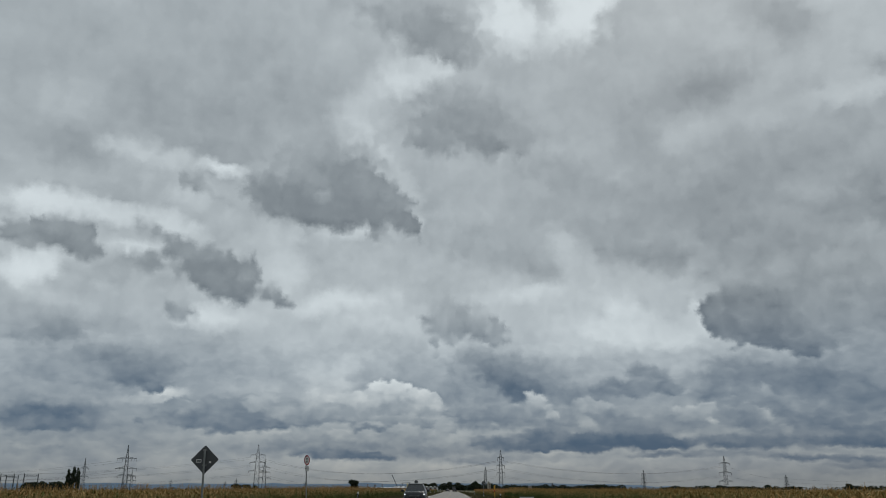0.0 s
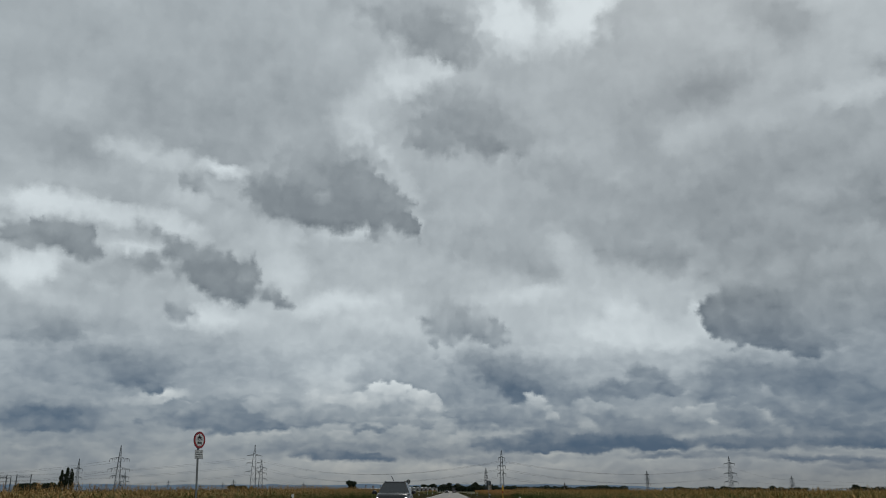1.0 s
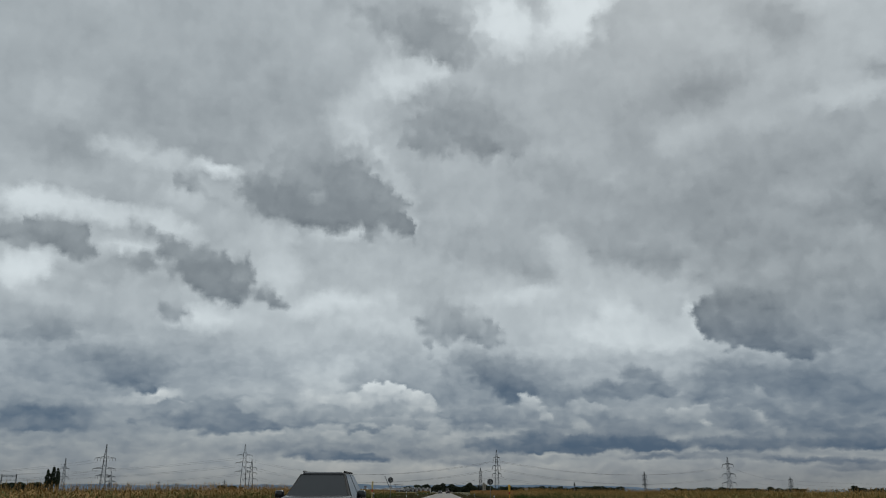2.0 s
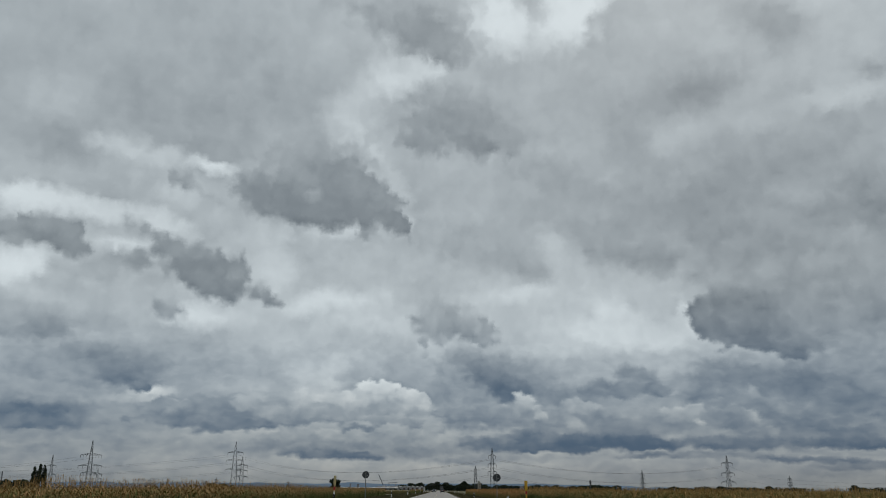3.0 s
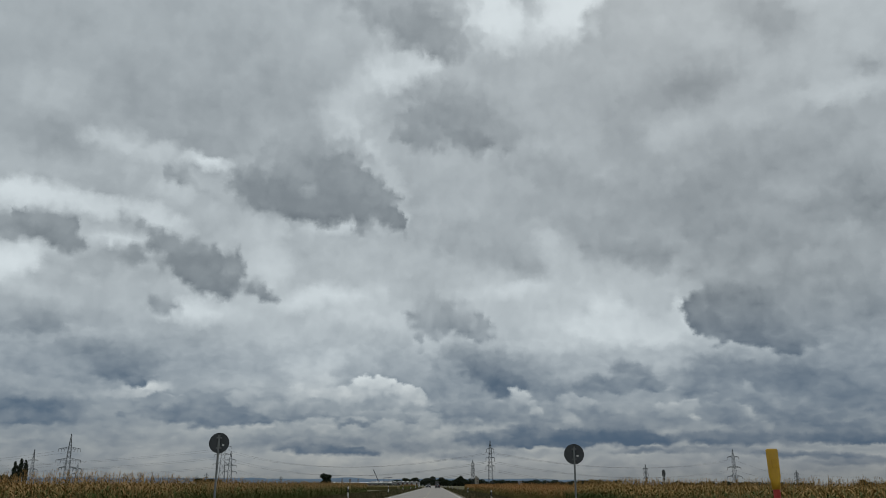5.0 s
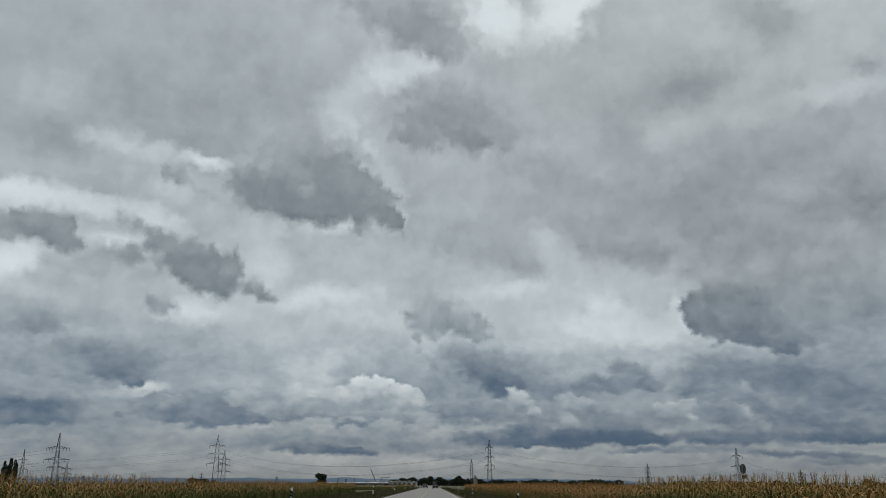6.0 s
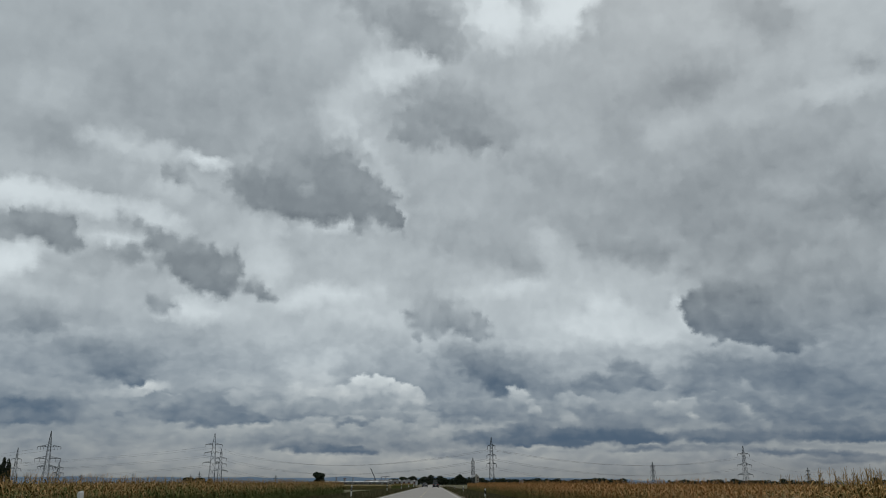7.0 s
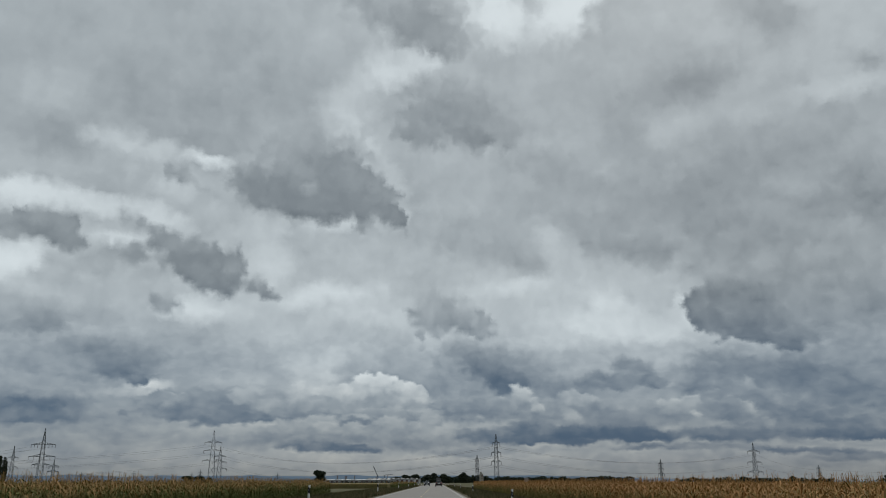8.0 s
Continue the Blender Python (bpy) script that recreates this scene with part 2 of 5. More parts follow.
# the pale band over the horizon
bank(17.9, 0.9, 18.07, 1.23, -0, 0.35, 0.21, 1, 0.2, 0.1, SOFT)
bank(-18.1, 0.8, 19.27, 1.15, 0, 0.50, 0.30, 1, 0.2, 0.1, SOFT)
bank(24.2, 4.8, 8.68, 3.95, -2, 0.14, 0.08, 1, 0.2, 0.1, SOFT)
bank(-25.4, 2.4, 7.71, 2.09, 1, 0.27, 0.22, 0.95, 0.2, 0.1, SOFT)
# the bank on the left and the blue-grey ones below it
bank(-27.8, 12.4, 3.75, 1.23, 12, 0.48, 0.50, 0.95, 0.1, 0.3, PLAIN)
bank(-27.5, 10.4, 4.48, 1.73, 3, 0.17, 0.39, 1, 0.35, 0.1, PLAIN)
bank(-24.1, 10.7, 2.43, 1.11, -0, 0.25, 0.37, 0.83, 0.2, 0.1, SOFTB)
bank(-28.4, 9.7, 2.56, 0.57, 5, 0.13, 0.20, 0.83, 0.4, 0.1, SOFTB)
bank(-19.6, 11.7, 1.47, 0.67, -26, 0.24, 0.30, 1, 0.4, 0.4, TORN)
bank(-22.8, 8.2, 6.34, 1.91, -2, 0.07, 0.23, 1, 0.3, 0.1, PLAIN)
bank(-27.1, 7.6, 3.55, 1.00, 4, 0.17, 0.25, 0.83, 0.2, 0.1, SOFTB)
bank(-21.8, 7.4, 2.27, 1.17, -9, -0.03, 0.10, 0.95, 0.5, 0.1, PLAIN)
bank(-20.9, 6.6, 0.63, 0.53, 35, -0.03, 0.06, 0.95, 0.6, 0.3, TORN)
bank(-27.3, 4.7, 4.11, 0.98, 3, -0.08, 0.06, 1, 0.3, 0.2, SOFTB)
bank(-26.3, 4.0, 3.52, 0.42, 2, -0.05, 0.04, 0.83, 0.4, 0.1, SOFTB)
bank(-20.9, 4.2, 4.17, 0.88, 2, 0.17, 0.25, 0.72, 0.2, 0.2, SOFTB)
bank(-27.4, 2.9, 1.86, 0.35, 6, 0.32, 0.31, 0.95, 0.2, 0.3, SOFTB)
bank(-20.1, 3.0, 4.18, 0.44, 3, 0.28, 0.30, 0.61, 0.2, 0.2, SOFTB)
bank(-21.5, 4.3, 0.46, 0.28, -19, 0.11, 0.15, 1, 0.4, 0.4, TORN)
# long bank with a lit head
bank(-15.6, 4.9, 5.26, 1.36, 1, -0.01, 0.24, 1, 0.6, 0.84, EDGED)
bank(-19.1, 5.2, 1.39, 0.67, 7, 0.11, 0.26, 1, 0.6, 0.84, EDGED)
bank(-13.0, 5.6, 2.66, 0.77, 6, 0.24, 0.39, 0.95, 0.3, 0.74, LUMPY)
bank(-13.7, 4.5, 6.39, 0.61, 1, 0.03, 0.15, 1, 0.7, 0.2, PLAIN)
bank(-10.3, 5.0, 3.11, 0.85, -2, 0.16, 0.36, 1, 0.3, 0.54, LUMPY)
bank(-6.8, 5.9, 2.38, 0.94, 5, 0.32, 0.63, 1, 0.2, 0.84, LUMPY)
bank(-4.6, 6.5, 1.77, 1.02, -7, 0.36, 0.78, 1, 0.2, 0.95, EDGED)
bank(-2.4, 5.9, 1.77, 0.79, -19, 0.32, 0.66, 1, 0.2, 0.94, LUMPY)
bank(-8.8, 6.5, 2.35, 0.79, 16, 0.47, 0.60, 0.83, 0.1, 0.54, LUMPY)
bank(-5.6, 5.1, 5.42, 0.62, 1, 0.19, 0.30, 0.95, 0.4, 0.3, PLAIN)
bank(-3.2, 4.5, 2.79, 0.54, -4, 0.14, 0.31, 1, 0.5, 0.74, LUMPY)
bank(-8.3, 4.2, 4.02, 0.50, -1, 0.05, 0.16, 1, 0.6, 0.2, PLAIN)
bank(-5.5, 4.1, 3.16, 0.39, 1, 0.07, 0.16, 0.95, 0.6, 0.2, PLAIN)
bank(-9.4, 3.6, 3.47, 0.84, 5, 0.14, 0.35, 0.95, 0.3, 0.74, LUMPY)
bank(-6.3, 3.2, 2.75, 0.77, -4, 0.08, 0.36, 1, 0.3, 0.94, LUMPY)
bank(-3.1, 3.5, 2.38, 0.77, -4, 0.14, 0.31, 1, 0.4, 0.84, LUMPY)
bank(-0.8, 4.2, 1.20, 0.54, -14, 0.17, 0.37, 1, 0.3, 0.94, EDGED)
bank(-8.6, 2.6, 2.94, 0.57, 1, 0.03, 0.19, 1, 0.7, 0.4, EDGED)
bank(-6.3, 2.3, 2.65, 0.34, 0, -0.12, 0.01, 0.95, 0.6, 0.2, PLAIN)
bank(-12.8, 2.8, 3.00, 0.53, 3, 0.11, 0.21, 0.83, 0.3, 0.54, LUMPY)
bank(-2.3, 2.5, 2.37, 0.54, 0, 0.05, 0.17, 0.83, 0.3, 0.54, LUMPY)
# blue banks on the far side
bank(2.9, 8.6, 5.07, 1.36, -6, 0.07, 0.21, 1, 0.3, 0.1, PLAIN)
bank(4.3, 7.4, 2.74, 1.43, -10, -0.13, 0.06, 1, 0.5, 0.2, PLAIN)
bank(7.3, 8.1, 2.80, 1.03, -6, 0.11, 0.22, 0.83, 0.2, 0.2, SOFTB)
bank(8.8, 6.5, 3.55, 1.02, -1, 0.07, 0.16, 0.83, 0.2, 0.2, SOFTB)
bank(0.8, 6.6, 2.83, 0.95, 0, 0.10, 0.20, 0.83, 0.2, 0.2, SOFTB)
bank(19.2, 7.6, 3.73, 1.29, -8, 0.00, 0.11, 1, 0.2, 0.2, PLAIN)
bank(18.0, 6.3, 2.93, 0.90, -2, 0.02, 0.08, 0.83, 0.2, 0.2, SOFTB)
bank(23.8, 6.9, 4.65, 1.10, -7, -0.01, 0.06, 0.89, 0.3, 0.2, PLAIN)
bank(27.0, 5.9, 2.88, 1.21, -9, -0.05, 0.03, 0.83, 0.2, 0.2, SOFTB)
bank(28.6, 7.3, 1.89, 0.85, -4, 0.06, 0.11, 0.83, 0.2, 0.2, SOFTB)
bank(2.4, 4.8, 3.59, 1.01, -0, 0.03, 0.16, 0.95, 0.3, 0.64, LUMPY)
bank(6.4, 4.8, 2.76, 0.86, -10, 0.03, 0.21, 0.95, 0.2, 0.74, LUMPY)
bank(10.7, 4.8, 3.07, 0.85, -13, 0.10, 0.27, 1, 0.2, 0.84, LUMPY)
bank(16.0, 4.6, 2.95, 0.83, -5, 0.07, 0.25, 1, 0.2, 0.84, LUMPY)
bank(13.7, 4.1, 3.39, 0.68, -1, 0.06, 0.14, 0.83, 0.3, 0.3, SOFTB)
bank(19.6, 4.3, 2.44, 0.90, -23, 0.03, 0.13, 1, 0.3, 0.74, LUMPY)
bank(23.5, 4.5, 2.33, 0.95, -15, -0.04, 0.11, 1, 0.3, 0.94, LUMPY)
bank(25.7, 3.8, 1.91, 0.64, -18, -0.07, 0.07, 1, 0.3, 0.84, LUMPY)
bank(27.9, 3.4, 1.53, 0.56, -15, -0.05, 0.12, 1, 0.3, 0.94, LUMPY)
bank(28.1, 4.8, 1.87, 0.63, -8, -0.02, 0.05, 0.83, 0.3, 0.64, LUMPY)
bank(9.1, 3.4, 7.49, 1.03, -0, -0.21, 0.02, 1, 0.75, 0.1, PLAIN)
bank(12.2, 3.2, 4.55, 0.45, -2, -0.35, -0.12, 1, 0.8, 0.1, SOFTB)
bank(6.0, 3.4, 2.24, 0.88, -0, -0.14, 0.03, 0.95, 0.6, 0.2, PLAIN)
bank(3.6, 3.1, 2.69, 0.69, -0, -0.09, 0.07, 0.95, 0.5, 0.3, PLAIN)
bank(19.9, 3.1, 5.62, 0.66, -1, -0.04, 0.06, 1, 0.6, 0.2, PLAIN)
bank(26.6, 2.9, 3.97, 0.45, -3, -0.21, -0.06, 1, 0.6, 0.2, PLAIN)
bank(14.4, 2.2, 2.97, 0.22, -0, -0.05, -0.00, 0.95, 0.5, 0.3, SOFTB)
bank(24.5, 1.9, 4.24, 0.25, -3, -0.14, -0.06, 0.83, 0.5, 0.3, SOFTB)
bank(7.1, 2.2, 2.33, 0.34, -0, 0.27, 0.31, 1, 0.2, 0.64, LUMPY)
bank(17.7, 2.3, 4.31, 0.29, -1, 0.13, 0.17, 0.83, 0.3, 0.64, LUMPY)
bank(26.4, 1.4, 2.85, 0.34, -1, -0.00, 0.09, 0.95, 0.3, 0.74, LUMPY)
bank(2.0, 1.9, 3.54, 0.38, 0, 0.11, 0.17, 0.72, 0.2, 0.54, LUMPY)
# sunlit shreds
bank(5.7, 5.9, 0.98, 0.59, -30, 0.28, 0.49, 1, 0.2, 0.8, TORN)
bank(6.8, 5.0, 0.62, 0.44, -41, 0.25, 0.42, 1, 0.2, 0.7, TORN)
bank(10.4, 5.5, 1.65, 0.43, -23, 0.18, 0.34, 1, 0.2, 0.94, EDGED)
bank(16.6, 5.1, 1.70, 0.41, 1, 0.19, 0.37, 1, 0.2, 0.95, EDGED)
bank(17.7, 4.3, 0.50, 0.23, -33, 0.35, 0.43, 1, 0.3, 0.6, TORN)
bank(20.7, 4.7, 1.90, 0.37, -43, 0.15, 0.30, 1, 0.3, 0.7, TORN)
bank(21.1, 6.2, 0.32, 0.62, 13, 0.13, 0.22, 1, 0.4, 0.6, TORN)
bank(21.8, 4.0, 0.61, 0.26, -45, 0.18, 0.29, 0.95, 0.3, 0.6, TORN)
bank(18.9, 5.7, 0.99, 0.33, 13, 0.11, 0.19, 0.95, 0.3, 0.6, TORN)
# dark clouds nearer by
bank(-1.9, 32.5, 6.26, 2.46, -11, 0.16, 0.30, 1, 0.35, 0.1, PLAIN)
bank(-0.5, 31.2, 3.07, 1.25, -16, 0.20, 0.26, 0.95, 0.5, 0.1, PLAIN)
bank(-5.7, 33.6, 2.63, 0.86, -5, 0.28, 0.35, 0.83, 0.3, 0.2, TORN)
bank(0.9, 26.2, 6.32, 2.62, -7, 0.12, 0.30, 1, 0.3, 0.3, PLAIN)
bank(2.6, 24.9, 4.30, 1.56, -5, 0.08, 0.18, 1, 0.4, 0.1, PLAIN)
bank(-2.0, 24.9, 2.51, 1.29, -13, 0.16, 0.24, 1, 0.4, 0.3, TORN)
bank(-3.8, 26.6, 1.74, 0.63, 11, 0.35, 0.41, 1, 0.4, 0.4, TORN)
bank(5.3, 24.7, 2.63, 1.36, -15, 0.24, 0.30, 0.72, 0.2, 0.1, SOFTB)
bank(-6.0, 24.6, 1.07, 0.66, -25, 0.43, 0.48, 0.72, 0.3, 0.3, TORN)
bank(-10.2, 21.7, 4.83, 3.82, 4, 0.12, 0.30, 1, 0.4, 0.4, PLAIN)
bank(-6.8, 20.4, 3.80, 2.35, -34, 0.09, 0.21, 1, 0.55, 0.84, EDGED)
bank(-3.9, 18.9, 1.72, 0.62, -37, 0.08, 0.14, 1, 0.7, 0.84, EDGED)
bank(-9.4, 19.2, 5.24, 1.21, 0, 0.07, 0.12, 1, 0.5, 0.1, PLAIN)
bank(-12.4, 20.1, 3.11, 1.91, -1, 0.05, 0.15, 1, 0.4, 0.4, PLAIN)
bank(-14.3, 20.7, 1.89, 1.26, 15, 0.12, 0.22, 1, 0.5, 0.5, TORN)
bank(-15.2, 21.4, 0.94, 0.43, 15, 0.24, 0.31, 1, 0.4, 0.5, TORN)
bank(-10.3, 20.4, 1.01, 0.48, 4, 0.29, 0.31, 0.61, 0.1, 0.1, SOFTB)
bank(-19.4, 20.5, 1.40, 0.73, 1, 0.26, 0.34, 1, 0.5, 0.5, TORN)
bank(-17.5, 19.9, 1.97, 0.63, -22, 0.36, 0.43, 0.95, 0.4, 0.4, TORN)
bank(-22.3, 22.2, 0.61, 0.41, 33, 0.48, 0.50, 0.83, 0.4, 0.4, TORN)
bank(-28.3, 16.1, 3.05, 1.01, 1, 0.12, 0.22, 1, 0.5, 0.94, EDGED)
bank(-30.3, 15.9, 1.68, 0.82, 14, 0.16, 0.24, 1, 0.5, 0.94, EDGED)
bank(-26.4, 15.5, 1.61, 0.83, -24, 0.10, 0.18, 1, 0.6, 0.84, EDGED)
bank(-29.5, 15.1, 1.63, 0.43, 8, 0.28, 0.34, 0.83, 0.3, 0.1, SOFTB)
bank(-22.4, 17.4, 1.12, 0.53, -34, 0.39, 0.43, 0.95, 0.4, 0.4, TORN)
bank(-20.9, 16.8, 1.36, 0.49, -29, 0.30, 0.36, 1, 0.5, 0.5, TORN)
bank(-22.3, 14.9, 2.15, 1.02, 11, 0.20, 0.30, 1, 0.4, 0.74, EDGED)
bank(-24.5, 14.0, 2.01, 1.00, -2, 0.32, 0.38, 0.95, 0.3, 0.4, TORN)
bank(-26.1, 12.8, 2.07, 1.45, -15, 0.43, 0.48, 0.72, 0.2, 0.2, SOFTB)
bank(-19.8, 15.8, 1.64, 0.88, -25, 0.14, 0.22, 1, 0.5, 0.84, EDGED)
bank(-17.5, 14.6, 2.73, 1.67, -4, 0.06, 0.20, 1, 0.6, 0.84, EDGED)
bank(-16.5, 13.6, 2.48, 1.05, -8, 0.04, 0.10, 1, 0.6, 0.54, EDGED)
bank(-15.2, 14.6, 1.19, 0.98, -56, 0.10, 0.22, 1, 0.6, 0.8, TORN)
bank(-13.2, 13.1, 1.43, 0.51, -17, 0.16, 0.24, 1, 0.5, 0.6, TORN)
bank(0.2, 11.6, 3.31, 1.58, -8, 0.19, 0.32, 1, 0.5, 0.4, PLAIN)
bank(2.1, 10.7, 2.05, 0.65, -20, 0.16, 0.22, 1, 0.5, 0.3, TORN)
bank(-1.9, 11.7, 1.03, 0.36, 10, 0.22, 0.28, 1, 0.5, 0.5, TORN)
bank(3.3, 11.1, 1.01, 0.45, -50, 0.20, 0.26, 0.95, 0.5, 0.5, TORN)
bank(-1.4, 10.2, 0.45, 0.40, 0, 0.21, 0.29, 1, 0.5, 0.5, TORN)
bank(-1.5, 9.4, 0.41, 0.36, 0, 0.23, 0.31, 0.95, 0.5, 0.5, TORN)
bank(12.8, 7.8, 5.40, 1.72, -6, 0.40, 0.41, 0.89, 0.2, 0.1, SOFTB)
bank(16.3, 8.3, 2.25, 0.77, -7, 0.44, 0.43, 0.72, 0.2, 0.1, SOFTB)
bank(12.8, 6.8, 3.24, 0.74, -1, 0.04, 0.12, 1, 0.8, 0.3, PLAIN)
bank(13.4, 7.7, 1.58, 0.82, -7, 0.11, 0.17, 1, 0.3, 0.4, PLAIN)
bank(15.1, 6.6, 0.79, 0.39, -12, 0.08, 0.14, 1, 0.6, 0.4, TORN)
bank(17.3, 11.6, 0.61, 1.50, 17, 0.64, 0.64, 0.95, 0.3, 0.3, TORN)
bank(21.6, 11.3, 4.02, 1.98, -25, 0.07, -0.00, 1, 0.2, 0.3, PLAIN)
bank(19.5, 11.2, 2.19, 1.76, -51, 0.02, 0.05, 1, 0.85, 0.54, EDGED)
bank(22.3, 9.9, 3.80, 1.21, -17, -0.05, 0.02, 1, 0.75, 0.34, EDGED)
bank(18.2, 12.0, 0.94, 0.97, -24, 0.05, 0.10, 1, 0.8, 0.84, EDGED)
bank(25.1, 9.7, 2.36, 1.03, -17, 0.07, 0.14, 0.72, 0.4, 0.1, SOFTB)
bank(20.8, 12.8, 2.57, 0.99, -10, 0.09, 0.15, 0.83, 0.2, 0.1, SOFTB)

# overlapping billows: sharp on one side, fading on the other, strongest in the lower sky
for step, count, shift in ((0.30, 5.0, 210), (0.62, 4.0, 230)):
    ledge = (count * (0.5 + 0.5 * billows(step, 6, 0.56, shift))) % 1.0
    ledge = np.minimum(ledge / 0.82, (1.0 - ledge) / 0.18)
    cover_tone = cover_tone + (ledge - 0.5) * np.interp(EL, (2.0, 10.0, 24.0), (0.030, 0.030, 0.010))

# crisper billows: each spot's difference from its blurred surroundings is increased
around = sum(np.roll(cover_tone, shift, axis=1) for shift in range(-4, 5)) / 9.0
around = (np.roll(around, 1, axis=0) + around + np.roll(around, -1, axis=0)) / 3.0
around[:2], around[-2:], around[:, :5], around[:, -5:] = cover_tone[:2], cover_tone[-2:], cover_tone[:, :5], cover_tone[:, -5:]
cover_tone = cover_tone + 0.55 * (cover_tone - around)

# the grid goes into the sky row by row: each curve holds three rows of one half of the view
ragged = vec_node(wt, "SUBTRACT", noise_node(wt, direction, 70.0, 4.0, 0.62, colour=True), (0.5, 0.5, 0.5))
ragged_parts = wt.nodes.new("ShaderNodeSeparateXYZ")
wire(wt, ragged_parts.inputs[0], ragged)
stray = range_node(wt, elevation, 1.0, 20.0, 0.7, 1.4, "LINEAR")
az_used = math_node(wt, "MULTIPLY_ADD", ragged_parts.outputs[0], stray, azimuth)
el_used = math_node(wt, "MULTIPLY_ADD", math_node(wt, "MULTIPLY", ragged_parts.outputs[1], 0.7), stray, elevation)
# round the back the sky goes on as the mirrored front
across_view = math_node(wt, "DIVIDE", math_node(wt, "PINGPONG", math_node(wt, "ADD", az_used, HALF_SPAN), 2 * HALF_SPAN), HALF_SPAN)
row_low = math_node(wt, "DIVIDE", math_node(wt, "ADD", math_node(wt, "MINIMUM", el_used, BREAK), 0.25), 0.14)
row_high = math_node(wt, "DIVIDE", math_node(wt, "MAXIMUM", math_node(wt, "SUBTRACT", el_used, BREAK), 0.0), 0.42)
row = math_node(wt, "MAXIMUM", math_node(wt, "MINIMUM", math_node(wt, "ADD", row_low, row_high), len(ROW_EL) - 1.0), 0.0)


def rows_of(columns, place_along):
    """The sum of all rows of one half, each weighted by how near it lies."""
    total = math_node(wt, "MULTIPLY", elevation, 0.0)
    xs = np.linspace(0.0, 1.0, columns.shape[1])
    for k in range(0, len(ROW_EL), 3):
        after = math_node(wt, "MULTIPLY_ADD", total, 1e-7, place_along)
        n = wt.nodes.new("ShaderNodeRGBCurve")
        wire(wt, n.inputs["Color"], after)
        for c in range(3):
            points = n.mapping.curves[c].points
            values = np.clip((columns[k + c] + 0.5) / 2.0, 0.0, 1.0)
            points[0].location, points[1].location = (0.0, values[0]), (1.0, values[-1])
            for x, v in zip(xs[1:-1], values[1:-1]):
                points.new(x, v).handle_type = "VECTOR"
            points[0].handle_type = points[len(points) - 1].handle_type = "VECTOR"
        n.mapping.update()
        gap = vec_node(wt, "ABSOLUTE", vec_node(wt, "SUBTRACT", row, (k, k + 1, k + 2)))
        near = vec_node(wt, "MAXIMUM", vec_node(wt, "SUBTRACT", (1, 1, 1), gap))
        total = math_node(wt, "ADD", total, vec_node(wt, "DOT_PRODUCT", n.outputs[0], near))
    return total


left_half = rows_of(cover_tone[:, :256], math_node(wt, "MINIMUM", across_view, 1.0))
right_half = rows_of(cover_tone[:, 256:], math_node(wt, "MAXIMUM", math_node(wt, "SUBTRACT", math_node(wt, "MULTIPLY_ADD", left_half, 1e-7, across_view), 1.0), 0.0))
in_right = math_node(wt, "GREATER_THAN", across_view, 1.0)
tone = math_node(wt, "MULTIPLY_ADD", in_right, math_node(wt, "SUBTRACT", right_half, left_half), left_half)
tone = math_node(wt, "MULTIPLY_ADD", tone, 2.0, -0.5)
tone = math_node(wt, "MULTIPLY_ADD", math_node(wt, "SUBTRACT", noise_node(wt, direction, 60.0, 5.0, 0.62), 0.5), 0.06, tone)
# overhead, the flat layer alone
overhead = math_node(wt, "MULTIPLY_ADD", math_node(wt, "SUBTRACT", noise_node(wt, direction, 4.0, 6.0, 0.55), 0.5), 0.6, 0.45)
tone = math_node(wt, "MULTIPLY_ADD", range_node(wt, elevation, 34.5, 40.0), math_node(wt, "SUBTRACT", overhead, tone), tone)

DARK_LOW, DARK_HIGH = (0.030, 0.074, 0.140), (0.084, 0.104, 0.120)
LIGHT_LOW, LIGHT_HIGH, LIGHT_WARM = (0.545, 0.56, 0.53), (0.65, 0.715, 0.74), (0.62, 0.60, 0.55)
HAZE = (0.164, 0.182, 0.188)


# cloud colour: blue-grey where thick and low, neutral grey high up, warm white where thin
low = range_node(wt, elevation, 3.0, 15.0)
dark_colour = mix_node(wt, low, DARK_LOW, DARK_HIGH)
light_colour = mix_node(wt, range_node(wt, elevation, 0.5, 9.0), mix_node(wt, range_node(wt, tone, 0.35, 0.80), LIGHT_LOW, LIGHT_WARM), LIGHT_HIGH)
cover = mix_node(wt, range_node(wt, tone, -0.35, 1.15), dark_colour, light_colour)
clear_sky = wt.nodes.new("ShaderNodeTexSky")
clear_sky.sky_type, clear_sky.sun_disc = "NISHITA", False
clear_sky.sun_elevation, clear_sky.sun_rotation = radians(42), radians(20)
faint_sky = vec_node(wt, "SCALE", clear_sky.outputs[0], scale=0.10)
whole = mix_node(wt, 0.96, faint_sky, cover)
# thin haze over the horizon
haze = range_node(wt, elevation, 0.0, 2.0, 0.6, 0.0)
whole = mix_node(wt, haze, whole, HAZE)
background = wt.nodes.new("ShaderNodeBackground")
wire(wt, background.inputs["Color"], whole)
background.inputs["Strength"].default_value = 1.0
wire(wt, wt.nodes.new("ShaderNodeOutputWorld").inputs["Surface"], background.outputs[0])

sun = new("sun", bpy.data.lights.new("sun", "SUN"))
sun.data.energy, sun.data.angle, sun.data.color = 1.25, radians(25), (1.0, 0.95, 0.88)
sun.matrix_world = look((0, 0, 60), (math.sin(radians(20)) * -50, math.cos(radians(20)) * -50, 10))

